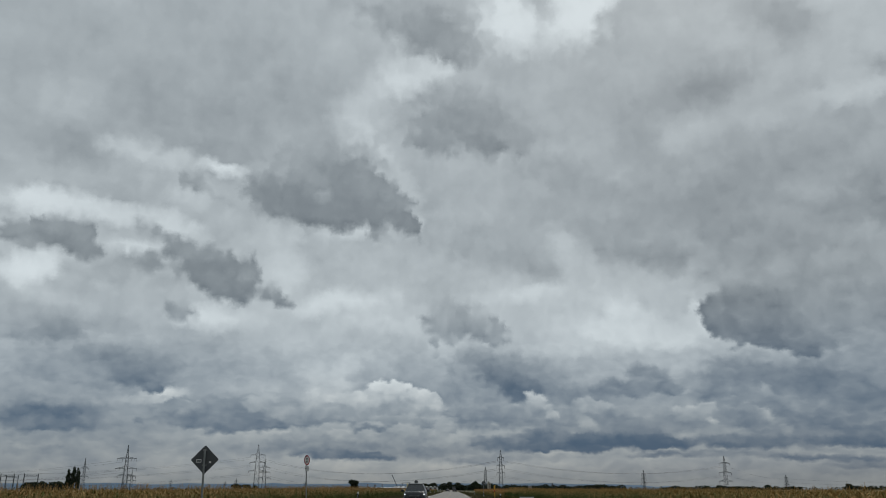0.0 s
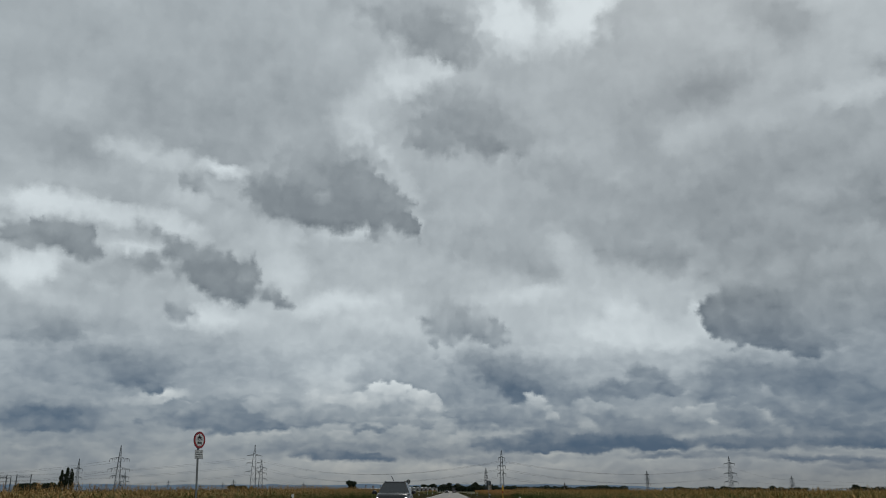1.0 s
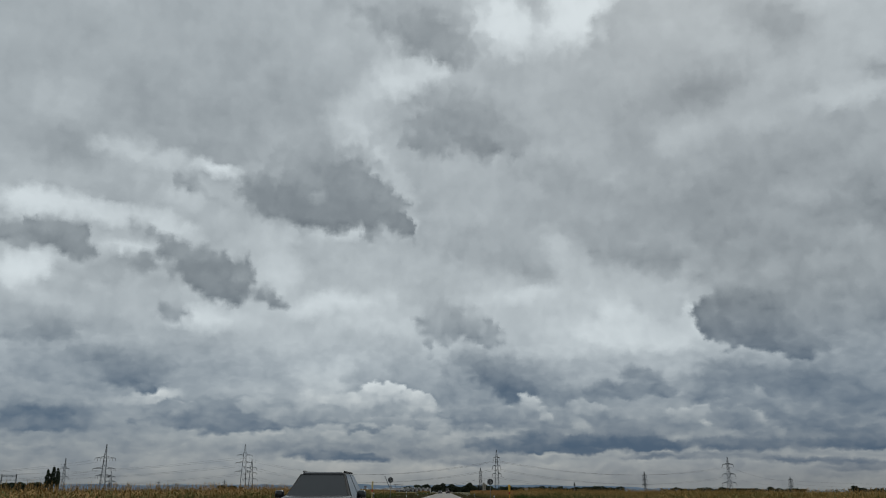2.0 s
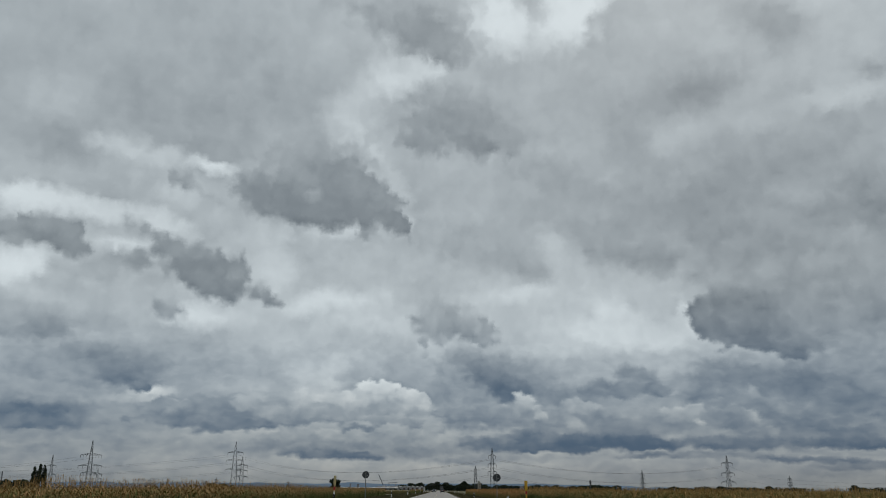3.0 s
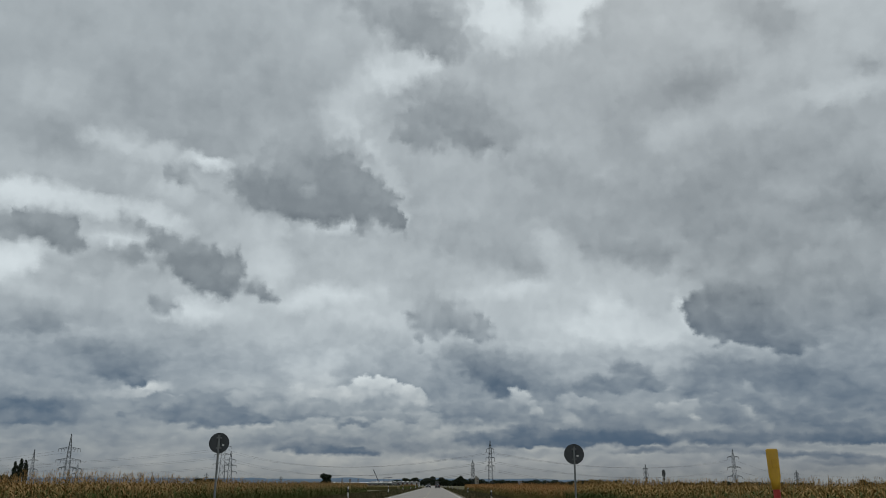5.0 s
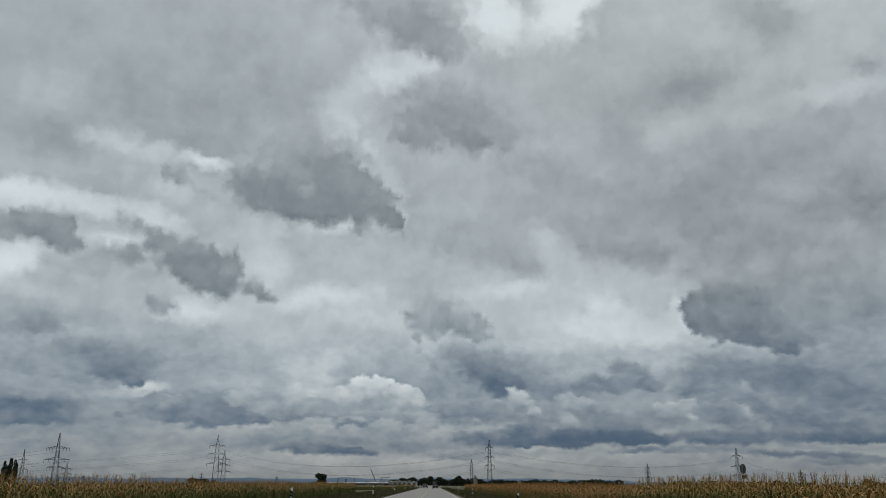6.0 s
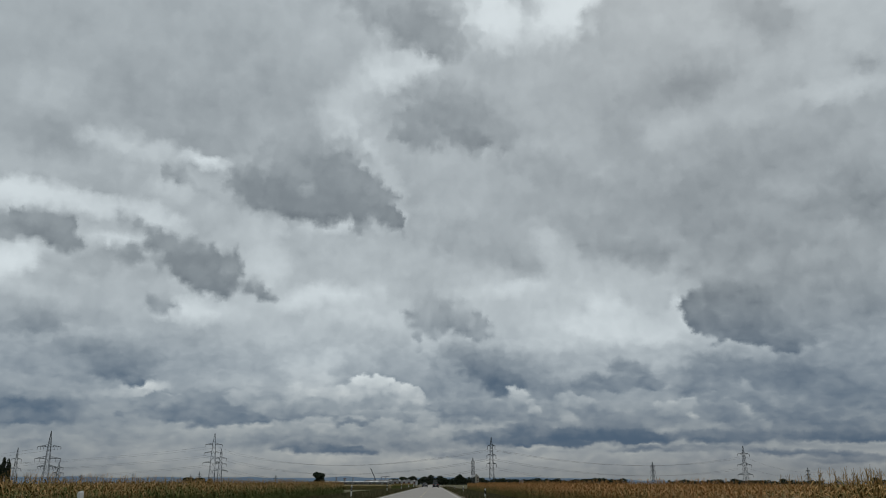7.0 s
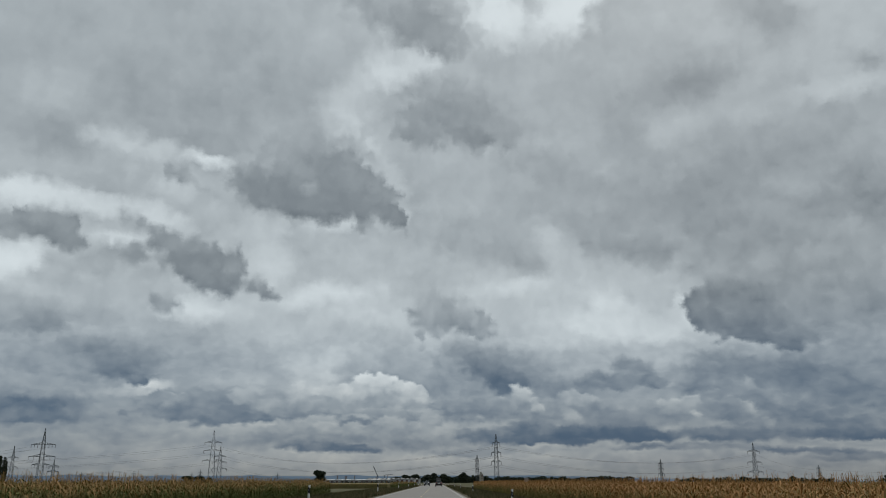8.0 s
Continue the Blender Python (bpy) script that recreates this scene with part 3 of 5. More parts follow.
# ---- materials ----
def material(name, colour, second=None, scale=4.0, rough=0.8, metal=0.0, bump=0.15, fine=60.0, per_island=0.0, per_object=0.0, patch=0.35):
    """A surface with two colours mixed by broad patches and fine grain, and a fine relief."""
    m = bpy.data.materials.new(name)
    m.use_nodes = True
    t = m.node_tree
    b = t.nodes["Principled BSDF"]
    co = t.nodes.new("ShaderNodeTexCoord").outputs["Object"]
    broad = noise_node(t, co, scale, 4.0, 0.6)
    grain = noise_node(t, co, fine, 3.0, 0.6)
    second = second or tuple(c * 0.7 for c in colour)
    fac = range_node(t, broad, 0.5 - patch, 0.5 + patch)
    fac = math_node(t, "ADD", fac, math_node(t, "MULTIPLY", math_node(t, "SUBTRACT", grain, 0.5), 0.5), clamp=True)
    if per_island:
        r = t.nodes.new("ShaderNodeNewGeometry").outputs["Random Per Island"]
        fac = math_node(t, "ADD", math_node(t, "MULTIPLY", fac, 1.0 - per_island), math_node(t, "MULTIPLY", r, per_island), clamp=True)
    if per_object:
        r = t.nodes.new("ShaderNodeObjectInfo").outputs["Random"]
        fac = math_node(t, "ADD", math_node(t, "MULTIPLY", fac, 1.0 - per_object), math_node(t, "MULTIPLY", r, per_object), clamp=True)
    wire(t, b.inputs["Base Color"], mix_node(t, fac, colour, second))
    wire(t, b.inputs["Roughness"], range_node(t, grain, 0.2, 0.8, max(rough - 0.1, 0.02), min(rough + 0.1, 1.0)))
    b.inputs["Metallic"].default_value = metal
    if rough > 0.9:
        b.inputs["Specular IOR Level"].default_value = 0.1
    if bump:
        n = t.nodes.new("ShaderNodeBump")
        n.inputs["Strength"].default_value = bump
        n.inputs["Distance"].default_value = 0.02
        wire(t, n.inputs["Height"], grain)
        wire(t, b.inputs["Normal"], n.outputs[0])
    return m


def foliage(name, dry, green, dark, rise=None):
    """Leaves: every leaf its own mix of dry and green; rise: heights between which the crop dries out."""
    m = bpy.data.materials.new(name)
    m.use_nodes = True
    t = m.node_tree
    b = t.nodes["Principled BSDF"]
    geo = t.nodes.new("ShaderNodeNewGeometry")
    r = geo.outputs["Random Per Island"]
    sway = noise_node(t, geo.outputs["Position"], 0.12, 3.0, 0.6)
    fac = math_node(t, "ADD", math_node(t, "MULTIPLY", r, 0.75), math_node(t, "MULTIPLY", math_node(t, "SUBTRACT", sway, 0.5), 0.9))
    if rise:
        s = t.nodes.new("ShaderNodeSeparateXYZ")
        wire(t, s.inputs[0], geo.outputs["Position"])
        fac = math_node(t, "ADD", fac, range_node(t, s.outputs[2], rise[0], rise[1], -0.35, 0.45, "LINEAR"), clamp=True)
    base = mix_node(t, range_node(t, fac, 0.25, 0.75, kind="LINEAR"), green, dry)
    speck = math_node(t, "MULTIPLY", r, 7.31)
    speck = math_node(t, "FRACT", speck)
    base = mix_node(t, math_node(t, "MULTIPLY", speck, 0.40), base, dark)
    wire(t, b.inputs["Base Color"], base)
    b.inputs["Roughness"].default_value = 0.85
    b.inputs["Specular IOR Level"].default_value = 0.06
    return m


ASPHALT = material("asphalt", (0.255, 0.242, 0.222), (0.20, 0.19, 0.176), 0.35, 0.85, bump=0.3, fine=90)
ROAD_PAINT = material("road_paint", (0.50, 0.49, 0.45), (0.32, 0.315, 0.29), 1.5, 0.7, fine=40)
CENTRE_PAINT = material("yellowed_road_paint", (0.56, 0.47, 0.27), (0.38, 0.33, 0.20), 1.5, 0.7, fine=40)
GRASS_SOIL = material("verge_soil", (0.115, 0.095, 0.06), (0.085, 0.078, 0.045), 0.4, 0.95, bump=0.5, fine=14)
FIELD_SOIL = material("field_soil", (0.105, 0.09, 0.05), (0.08, 0.085, 0.038), 0.012, 0.95, bump=0.5, fine=3)
STUBBLE = material("stubble", (0.115, 0.105, 0.055), (0.085, 0.09, 0.04), 0.08, 0.95, bump=0.4, fine=5)
GRASS = foliage("grass_blades", (0.21, 0.16, 0.09), (0.085, 0.09, 0.04), (0.065, 0.062, 0.032))
CORN = foliage("corn_leaves", (0.43, 0.265, 0.115), (0.09, 0.125, 0.035), (0.15, 0.10, 0.04), rise=(0.1, 1.3))
CORN_GREEN = foliage("greener_corn_leaves", (0.45, 0.275, 0.105), (0.075, 0.11, 0.028), (0.10, 0.08, 0.03), rise=(0.15, 1.2))
CORN_BROWN = foliage("browner_corn_leaves", (0.48, 0.26, 0.105), (0.17, 0.16, 0.05), (0.22, 0.13, 0.055), rise=(-0.3, 0.9))
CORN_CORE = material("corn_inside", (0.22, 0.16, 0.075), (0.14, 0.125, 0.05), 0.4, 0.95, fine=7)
TREE_LEAVES = foliage("tree_leaves", (0.075, 0.08, 0.05), (0.045, 0.06, 0.04), (0.03, 0.042, 0.032))
BARK = material("bark", (0.07, 0.055, 0.04), (0.04, 0.035, 0.03), 2.0, 0.9, bump=0.6, fine=20)
PYLON_STEEL = material("galvanised_lattice", (0.085, 0.098, 0.104), (0.06, 0.07, 0.075), 0.2, 0.65, 0.2, bump=0, fine=3)
CABLE = material("cable", (0.08, 0.085, 0.09), (0.06, 0.06, 0.065), 0.05, 0.6, 0.4, bump=0)
INSULATOR = material("insulator", (0.07, 0.06, 0.055), (0.05, 0.045, 0.045), 1, 0.3, bump=0)
POST_WHITE = material("post_plastic", (0.78, 0.77, 0.73), (0.55, 0.54, 0.49), 3.0, 0.55, bump=0.05, fine=30)
POST_BLACK = material("post_black", (0.02, 0.02, 0.021), (0.03, 0.03, 0.03), 3.0, 0.92, bump=0)
REFLECTOR = material("reflector", (0.75, 0.76, 0.78), (0.6, 0.62, 0.65), 8.0, 0.2, 0.2, bump=0.3, fine=200)
MARKER_YELLOW = material("marker_yellow", (0.75, 0.42, 0.025), (0.60, 0.34, 0.04), 4.0, 0.5, bump=0.05)
MARKER_PALE = material("marker_faded_yellow", (0.64, 0.51, 0.23), (0.52, 0.44, 0.25), 4.0, 0.6, bump=0.05)
MARKER_RED = material("marker_red", (0.52, 0.03, 0.025), (0.38, 0.04, 0.03), 5.0, 0.5, bump=0.05)
SIGN_BACK = material("sign_back", (0.085, 0.09, 0.095), (0.06, 0.065, 0.07), 3.0, 0.55, 0.2, bump=0.05)
SIGN_RED = material("sign_red", (0.38, 0.014, 0.022), (0.30, 0.02, 0.026), 4.0, 0.4, bump=0)
SIGN_WHITE = material("sign_white", (0.76, 0.76, 0.75), (0.66, 0.66, 0.64), 3.0, 0.4, bump=0)
SIGN_BLACK = material("sign_black", (0.015, 0.015, 0.016), (0.025, 0.025, 0.025), 3.0, 0.5, bump=0)
GALVANISED = material("galvanised_steel", (0.27, 0.28, 0.275), (0.19, 0.20, 0.20), 5.0, 0.55, 0.4, bump=0.08, fine=50)
HALL_WALL = material("hall_cladding", (0.46, 0.46, 0.455), (0.33, 0.335, 0.34), 0.05, 0.7, bump=0)
HALL_DARK = material("hall_windows", (0.13, 0.06, 0.055), (0.09, 0.06, 0.06), 0.1, 0.4, bump=0)
HALL_ROOF = material("hall_roof", (0.20, 0.19, 0.19), (0.26, 0.25, 0.25), 0.05, 0.8, bump=0)
SILO = material("pale_concrete", (0.38, 0.35, 0.29), (0.30, 0.285, 0.25), 0.2, 0.85, bump=0)
CRANE_PAINT = material("crane_paint", (0.05, 0.055, 0.07), (0.04, 0.045, 0.06), 0.2, 0.6, bump=0)
# blue of the far hills: haze painted into the base colour
HAZED_RIDGE = material("haze_blue_hills", (0.15, 0.215, 0.295), (0.18, 0.245, 0.32), 0.002, 1.0, bump=0, fine=0.02)

# ---- building helpers ----
def finish(name, bm, mat, parent=None, label="", smooth=False):
    me = bpy.data.meshes.new(name)
    bmesh.ops.recalc_face_normals(bm, faces=bm.faces[:])
    bm.to_mesh(me)
    bm.free()
    for m in mat if isinstance(mat, (list, tuple)) else (mat,):
        me.materials.append(m)
    if smooth:
        me.polygons.foreach_set("use_smooth", [True] * len(me.polygons))
    ob = new(name, me)
    if parent:
        ob.parent = parent
    return tagged(ob, label)


def part(name, bm, mat, parent, label="", smooth=False):
    return finish(name, bm, mat, parent, label, smooth)


def box(bm, x, y, z, sx, sy, sz, bevel=0.0, turn=None):
    """A box centred at x, y, z, with bevelled edges where asked."""
    made = bmesh.ops.create_cube(bm, size=1.0)["verts"]
    for v in made:
        v.co = Vector((v.co.x * sx, v.co.y * sy, v.co.z * sz))
        if turn:
            v.co = turn.to_3x3() @ v.co
        v.co += Vector((x, y, z))
    if bevel:
        edges = list({e for v in made for e in v.link_edges})
        bmesh.ops.bevel(bm, geom=edges, offset=bevel, segments=2, affect="EDGES", profile=0.5)


def bar(bm, p, q, w):
    """A square bar from p to q."""
    p, q = Vector(p), Vector(q)
    d = (q - p).normalized()
    a = d.orthogonal().normalized()
    b = d.cross(a)
    ring = []
    for e in (p, q):
        ring.append([bm.verts.new(e + (a * i + b * j) * w / 2) for i, j in ((-1, -1), (1, -1), (1, 1), (-1, 1))])
    for k in range(4):
        bm.faces.new((ring[0][k], ring[0][(k + 1) % 4], ring[1][(k + 1) % 4], ring[1][k]))
    bm.faces.new(ring[0][::-1])
    bm.faces.new(ring[1])


def rod(bm, p, q, r0, r1=None, sides=12):
    """A round rod from p to q, tapered where r1 is given."""
    r1 = r0 if r1 is None else r1
    p, q = Vector(p), Vector(q)
    d = (q - p).normalized()
    a = d.orthogonal().normalized()
    b = d.cross(a)
    rings = []
    for e, r in ((p, r0), (q, r1)):
        rings.append([bm.verts.new(e + (a * math.cos(k * math.tau / sides) + b * math.sin(k * math.tau / sides)) * r) for k in range(sides)])
    for k in range(sides):
        bm.faces.new((rings[0][k], rings[0][(k + 1) % sides], rings[1][(k + 1) % sides], rings[1][k]))
    bm.faces.new(rings[0][::-1])
    bm.faces.new(rings[1])


def plate(bm, outline, y0, y1):
    """A flat plate: an outline of (x, z) points, thick from y0 to y1."""
    a = [bm.verts.new((x, y0, z)) for x, z in outline]
    b = [bm.verts.new((x, y1, z)) for x, z in outline]
    n = len(a)
    for k in range(n):
        bm.faces.new((a[k], a[(k + 1) % n], b[(k + 1) % n], b[k]))
    bm.faces.new(a[::-1])
    bm.faces.new(b)


def loft(bm, rings, close=True):
    """Skins rings of equal numbers of points."""
    made = [[bm.verts.new(p) for p in r] for r in rings]
    n = len(made[0])
    for a, b in zip(made, made[1:]):
        for k in range(n if close else n - 1):
            bm.faces.new((a[k], a[(k + 1) % n], b[(k + 1) % n], b[k]))
    if close:
        bm.faces.new(made[0][::-1])
        bm.faces.new(made[-1])


def mass(name, verts, quads, mat, kind="stuff", label="", category="", parent=None):
    """A large mesh of quads, straight from arrays."""
    me = bpy.data.meshes.new(name)
    verts, quads = np.asarray(verts, dtype=np.float32), np.asarray(quads, dtype=np.int32)
    me.vertices.add(len(verts))
    me.vertices.foreach_set("co", verts.ravel())
    me.loops.add(quads.size)
    me.loops.foreach_set("vertex_index", quads.ravel())
    me.polygons.add(len(quads))
    me.polygons.foreach_set("loop_start", np.arange(0, quads.size, 4, dtype=np.int32))
    me.update(calc_edges=True)
    me.validate()
    me.materials.append(mat)
    ob = new(name, me)
    if parent:
        ob.parent = parent
    return tagged(ob, label, category, "", kind)


def thing(name, label, category, m=None, group=""):
    ob = new(name)
    ob.empty_display_size = 0.2
    if m is not None:
        ob.matrix_basis = m
    return tagged(ob, label, category, group)


rng = np.random.default_rng(7)
FIELD = -0.70


def road_x(y):
    """The middle of the road, which bends very slightly to the left."""
    return -1.4 - 0.005 * max(0.0, y - 200.0)


def ground_z(u):
    """The height of the ground at u metres across from the middle of the road."""
    a = abs(u)
    for (a0, z0), (a1, z1) in (((0, -0.03), (3.7, -0.03)), ((3.7, -0.03), (6.0, -0.09)), ((6.0, -0.09), (9.2, FIELD)), ((9.2, FIELD), (9999, FIELD))):
        if a <= a1:
            return z0 + (z1 - z0) * (a - a0) / (a1 - a0)
    return FIELD


# ---- ground and road ----
def strip(name, us, ys, z_of, mat, slots=None):
    """A sheet that follows the road: us across, ys along."""
    bm = bmesh.new()
    grid = [[bm.verts.new((road_x(y) + u, y, z_of(u, y))) for u in us] for y in ys]
    for j in range(len(ys) - 1):
        for k in range(len(us) - 1):
            f = bm.faces.new((grid[j][k], grid[j][k + 1], grid[j + 1][k + 1], grid[j + 1][k]))
            if slots:
                f.material_index = slots((us[k] + us[k + 1]) / 2, (ys[j] + ys[j + 1]) / 2)
    return finish(name, bm, mat)


along = [-900, -300, -60] + list(range(-40, 720, 20)) + [760, 900, 1200, 1800, 2600, 3600, 4880]
half_across = [0, 3.7, 4.6, 6.0, 7.5, 9.2, 11, 13, 15, 20, 40, 90, 200, 500, 1200, 2600, 4800]
across = [-u for u in half_across[:0:-1]] + half_across


def uneven(u, y):
    a = abs(u)
    if a < 3.8 or a > 300:
        return ground_z(u)
    return ground_z(u) + 0.05 * (noise.noise((u * 0.4, y * 0.11, 3.0)))


def ground_slot(u, y):
    if abs(u) < 14:
        return 0
    if -60 < u < -14 and 316 < y < 420:
        return 2
    return 1


tagged(strip("ground", across, along, uneven, (GRASS_SOIL, FIELD_SOIL, STUBBLE), ground_slot), "flat farmland with grassy verges and harvested fields", "ground", "", "structure")
tagged(strip("road", [-3.6, -2.0, 0, 2.0, 3.6], along[:-4], lambda u, y: 0.02 - abs(u) * 0.006, ASPHALT), "grey two-lane asphalt country road", "road", "", "structure")


def line_of_paint(name, u0, u1, y0, y1, label, paint=ROAD_PAINT):
    ys = [y0 + (y1 - y0) * k / max(1, round((y1 - y0) / 20)) for k in range(max(1, round((y1 - y0) / 20)) + 1)]
    return tagged(strip(name, [u0, u1], ys, lambda u, y: 0.026 - abs(u) * 0.006, paint), label, "road marking", "", "structure")


line_of_paint("trim_1", -3.34, -3.22, -60, 860, "white edge line painted along the road")
line_of_paint("trim_2", 3.22, 3.34, -60, 860, "white edge line painted along the road")
for k in range(60):
    line_of_paint("centre_dash", -0.06, 0.06, -40 + 12 * k, -36 + 12 * k, "yellowed dash of the painted centre line", CENTRE_PAINT)["group"] = "centre line dashes"


# grass on the verges
def grass_verge(name, u0, u1, y0, y1, count):
    u, y = rng.uniform(u0, u1, count), rng.uniform(y0, y1, count)
    x = u + np.array([road_x(v) for v in y])
    z = np.array([ground_z(v) for v in u]) - 0.02
    blades = 4
    V, Q = [], []
    for b in range(blades):
        a = rng.uniform(0, math.tau, count)
        h = rng.uniform(0.12, 0.42, count)
        w = rng.uniform(0.02, 0.06, count)
        lean = rng.uniform(0.02, 0.22, count)
        ox, oy = rng.uniform(-0.12, 0.12, count), rng.uniform(-0.12, 0.12, count)
        dx, dy = np.cos(a), np.sin(a)
        px, py = -dy * w, dx * w
        base = np.stack([x + ox, y + oy, z], 1)
        for s, f, up in ((-1, 0, 0), (1, 0, 0), (0.3, 1, 1), (-0.3, 1, 1)):
            V.append(base + np.stack([px * s + dx * lean * f, py * s + dy * lean * f, h * up], 1))
    V = np.stack(V, 1).reshape(-1, 3)
    n = count * blades
    Q = np.arange(n * 4).reshape(n, 4)
    mass(name, V, Q, GRASS, "stuff", "rough dry and green verge grass", "grass")


grass_verge("verge_grass", -15.5, -4.0, -20, 430, 25000)
grass_verge("verge_grass", 4.0, 11.0, -20, 430, 16000)


# ---- corn ----
def corn_plant(seed):
    """One plant: stalk, arching leaves, a cob and a feathery tassel, all of quads."""
    r = np.random.default_rng(seed)
    V, Q = [], []

    def quad_strip(left, right):
        o = len(V)
        for a, b in zip(left, right):
            V.extend((a, b))
        for k in range(len(left) - 1):
            Q.append((o + 2 * k, o + 2 * k + 1, o + 2 * k + 3, o + 2 * k + 2))

    height = r.uniform(1.85, 2.1)
    sway = r.uniform(-0.08, 0.08, 2)
    o = len(V)
    for z, rad in ((0, 0.018), (height, 0.008)):
        for k in range(3):
            V.append((sway[0] * z / height + rad * math.cos(k * 2.094), sway[1] * z / height + rad * math.sin(k * 2.094), z))
    for k in range(3):
        Q.append((o + k, o + (k + 1) % 3, o + 3 + (k + 1) % 3, o + 3 + k))
    turn = r.uniform(0, math.tau)
    for k in range(9):
        h = 0.3 + k * (height - 0.45) / 8.5 + r.uniform(-0.05, 0.05)
        a = turn + math.pi * (k % 2) + r.uniform(-0.6, 0.6)
        length = r.uniform(0.5, 0.85) * (1.0 if k < 6 else 0.75)
        rise = r.uniform(0.55, 1.3)
        droop = r.uniform(0.6, 1.7)
        w = r.uniform(0.022, 0.038)
        left, right = [], []
        for s in np.linspace(0, 1, 5):
            out = length * s * (1 - 0.25 * s * s)
            up = length * (rise * s - droop * s * s)
            half = w * (0.6 + 1.4 * s) * (1 - s) ** 0.7 + 0.004
            tw = r.uniform(-0.3, 0.3)
            c = np.array((math.cos(a) * out + sway[0] * h / height, math.sin(a) * out + sway[1] * h / height, h + up))
            side = np.array((-math.sin(a), math.cos(a), tw))
            left.append(tuple(c - side * half))
            right.append(tuple(c + side * half))
        quad_strip(left, right)
    for k in range(6):
        a = r.uniform(0, math.tau)
        out, up = r.uniform(0.02, 0.19), r.uniform(0.06, 0.30)
        c0 = np.array((sway[0], sway[1], height - 0.03))
        c1 = c0 + np.array((math.cos(a) * out, math.sin(a) * out, up))
        side = np.array((-math.sin(a), math.cos(a), 0)) * 0.0045
        quad_strip([tuple(c0 - side), tuple(c1 - side)], [tuple(c0 + side), tuple(c1 + side)])
    ca = r.uniform(0, math.tau)
    c0 = np.array((math.cos(ca) * 0.03, math.sin(ca) * 0.03, r.uniform(0.8, 1.1)))
    c1 = c0 + np.array((math.cos(ca) * 0.09, math.sin(ca) * 0.09, 0.22))
    side = np.array((-math.sin(ca), math.cos(ca), 0)) * 0.03
    quad_strip([tuple(c0 - side), tuple(c1 - side)], [tuple(c0 + side), tuple(c1 + side)])
    return np.array(V), np.array(Q)


PLANTS = [corn_plant(100 + k) for k in range(8)]


def corn_field(name, x, y, label, tall, leaves=CORN):
    """Plants at the given places, as one mesh."""
    V, Q, base = [], [], 0
    which = rng.integers(0, len(PLANTS), len(x))
    for k, (pv, pq) in enumerate(PLANTS):
        m = which == k
        n = int(m.sum())
        a = rng.uniform(0, math.tau, n)
        patch = np.array([noise.noise((float(u) * 0.06, float(v) * 0.06, 1.0)) for u, v in zip(x[m], y[m])])
        s = rng.uniform(0.85, 1.07, n) * (1.0 + 0.05 * patch) * np.interp(y[m], *tall)
        ca, sa = np.cos(a) * s, np.sin(a) * s
        vx = pv[None, :, 0] * ca[:, None] - pv[None, :, 1] * sa[:, None] + x[m][:, None]
        vy = pv[None, :, 0] * sa[:, None] + pv[None, :, 1] * ca[:, None] + y[m][:, None]
        vz = pv[None, :, 2] * s[:, None] + FIELD - 0.02
        V.append(np.stack([vx, vy, vz], 2).reshape(-1, 3))
        Q.append((pq[None] + (np.arange(n) * len(pv))[:, None, None]).reshape(-1, 4) + base)
        base += n * len(pv)
    return mass(name, np.concatenate(V), np.concatenate(Q), leaves, "stuff", label, "corn")


def rows_along(u_first, step, rows, y0, y1, gap=0.26):
    """Plants in rows beside the road."""
    xs, ys = [], []
    for r in range(rows):
        y = np.arange(y0, y1, gap) + rng.uniform(-0.07, 0.07, len(np.arange(y0, y1, gap)))
        xs.append(u_first + step * r + rng.uniform(-0.12, 0.12, len(y)) + np.array([road_x(v) + 1.4 for v in y]))
        ys.append(y)
    return np.concatenate(xs), np.concatenate(ys)


def rows_across(x0, x1, y_first, step, rows, gap=0.36):
    xs, ys = [], []
    for r in range(rows):
        x = np.arange(x0, x1, gap)
        xs.append(x + rng.uniform(-0.1, 0.1, len(x)))
        ys.append(np.full(len(x), y_first + step * r) + rng.uniform(-0.12, 0.12, len(x)))
    return np.concatenate(xs), np.concatenate(ys)


def both(*pairs):
    return np.concatenate([p[0] for p in pairs]), np.concatenate([p[1] for p in pairs])


corn_field("corn_field", *both(rows_along(-16.6, -0.75, 4, 14, 310), rows_along(-20.5, -6.0, 4, 14, 310, 0.6), rows_across(-60, -17, 309.5, -0.75, 2)), "tall dry corn field edge, tan above and green below", ((40, 95, 120, 165, 200), (0.91, 1.0, 1.06, 1.06, 1.0)))
corn_field("corn_field", *both(rows_along(11.8, 0.75, 4, 14, 186), rows_along(16, 6.0, 4, 14, 186, 0.6), rows_across(12, 60, 185.5, -0.75, 5), rows_across(24, 90, 120, 12, 5, 0.4)), "tall ripe corn field, tan tops over green leaves", ((115, 175), (0.84, 1.0)), CORN_GREEN)
corn_field("corn_field", *both(rows_along(10.6, 0.75, 4, 192, 425), rows_along(14.5, 6.0, 4, 192, 425, 0.6), rows_across(10.6, 90, 192, 0.75, 4)), "tall dry corn field, brown and tan", ((192, 420), (0.90, 0.92)), CORN_BROWN)
corn_field("corn_field", *both(rows_across(-150, -13, 425, 0.75, 3, 0.6), rows_along(-13, -0.75, 2, 425, 700, 0.55)), "distant green corn field beyond a stubble strip", ((420, 700), (0.9, 0.9)))


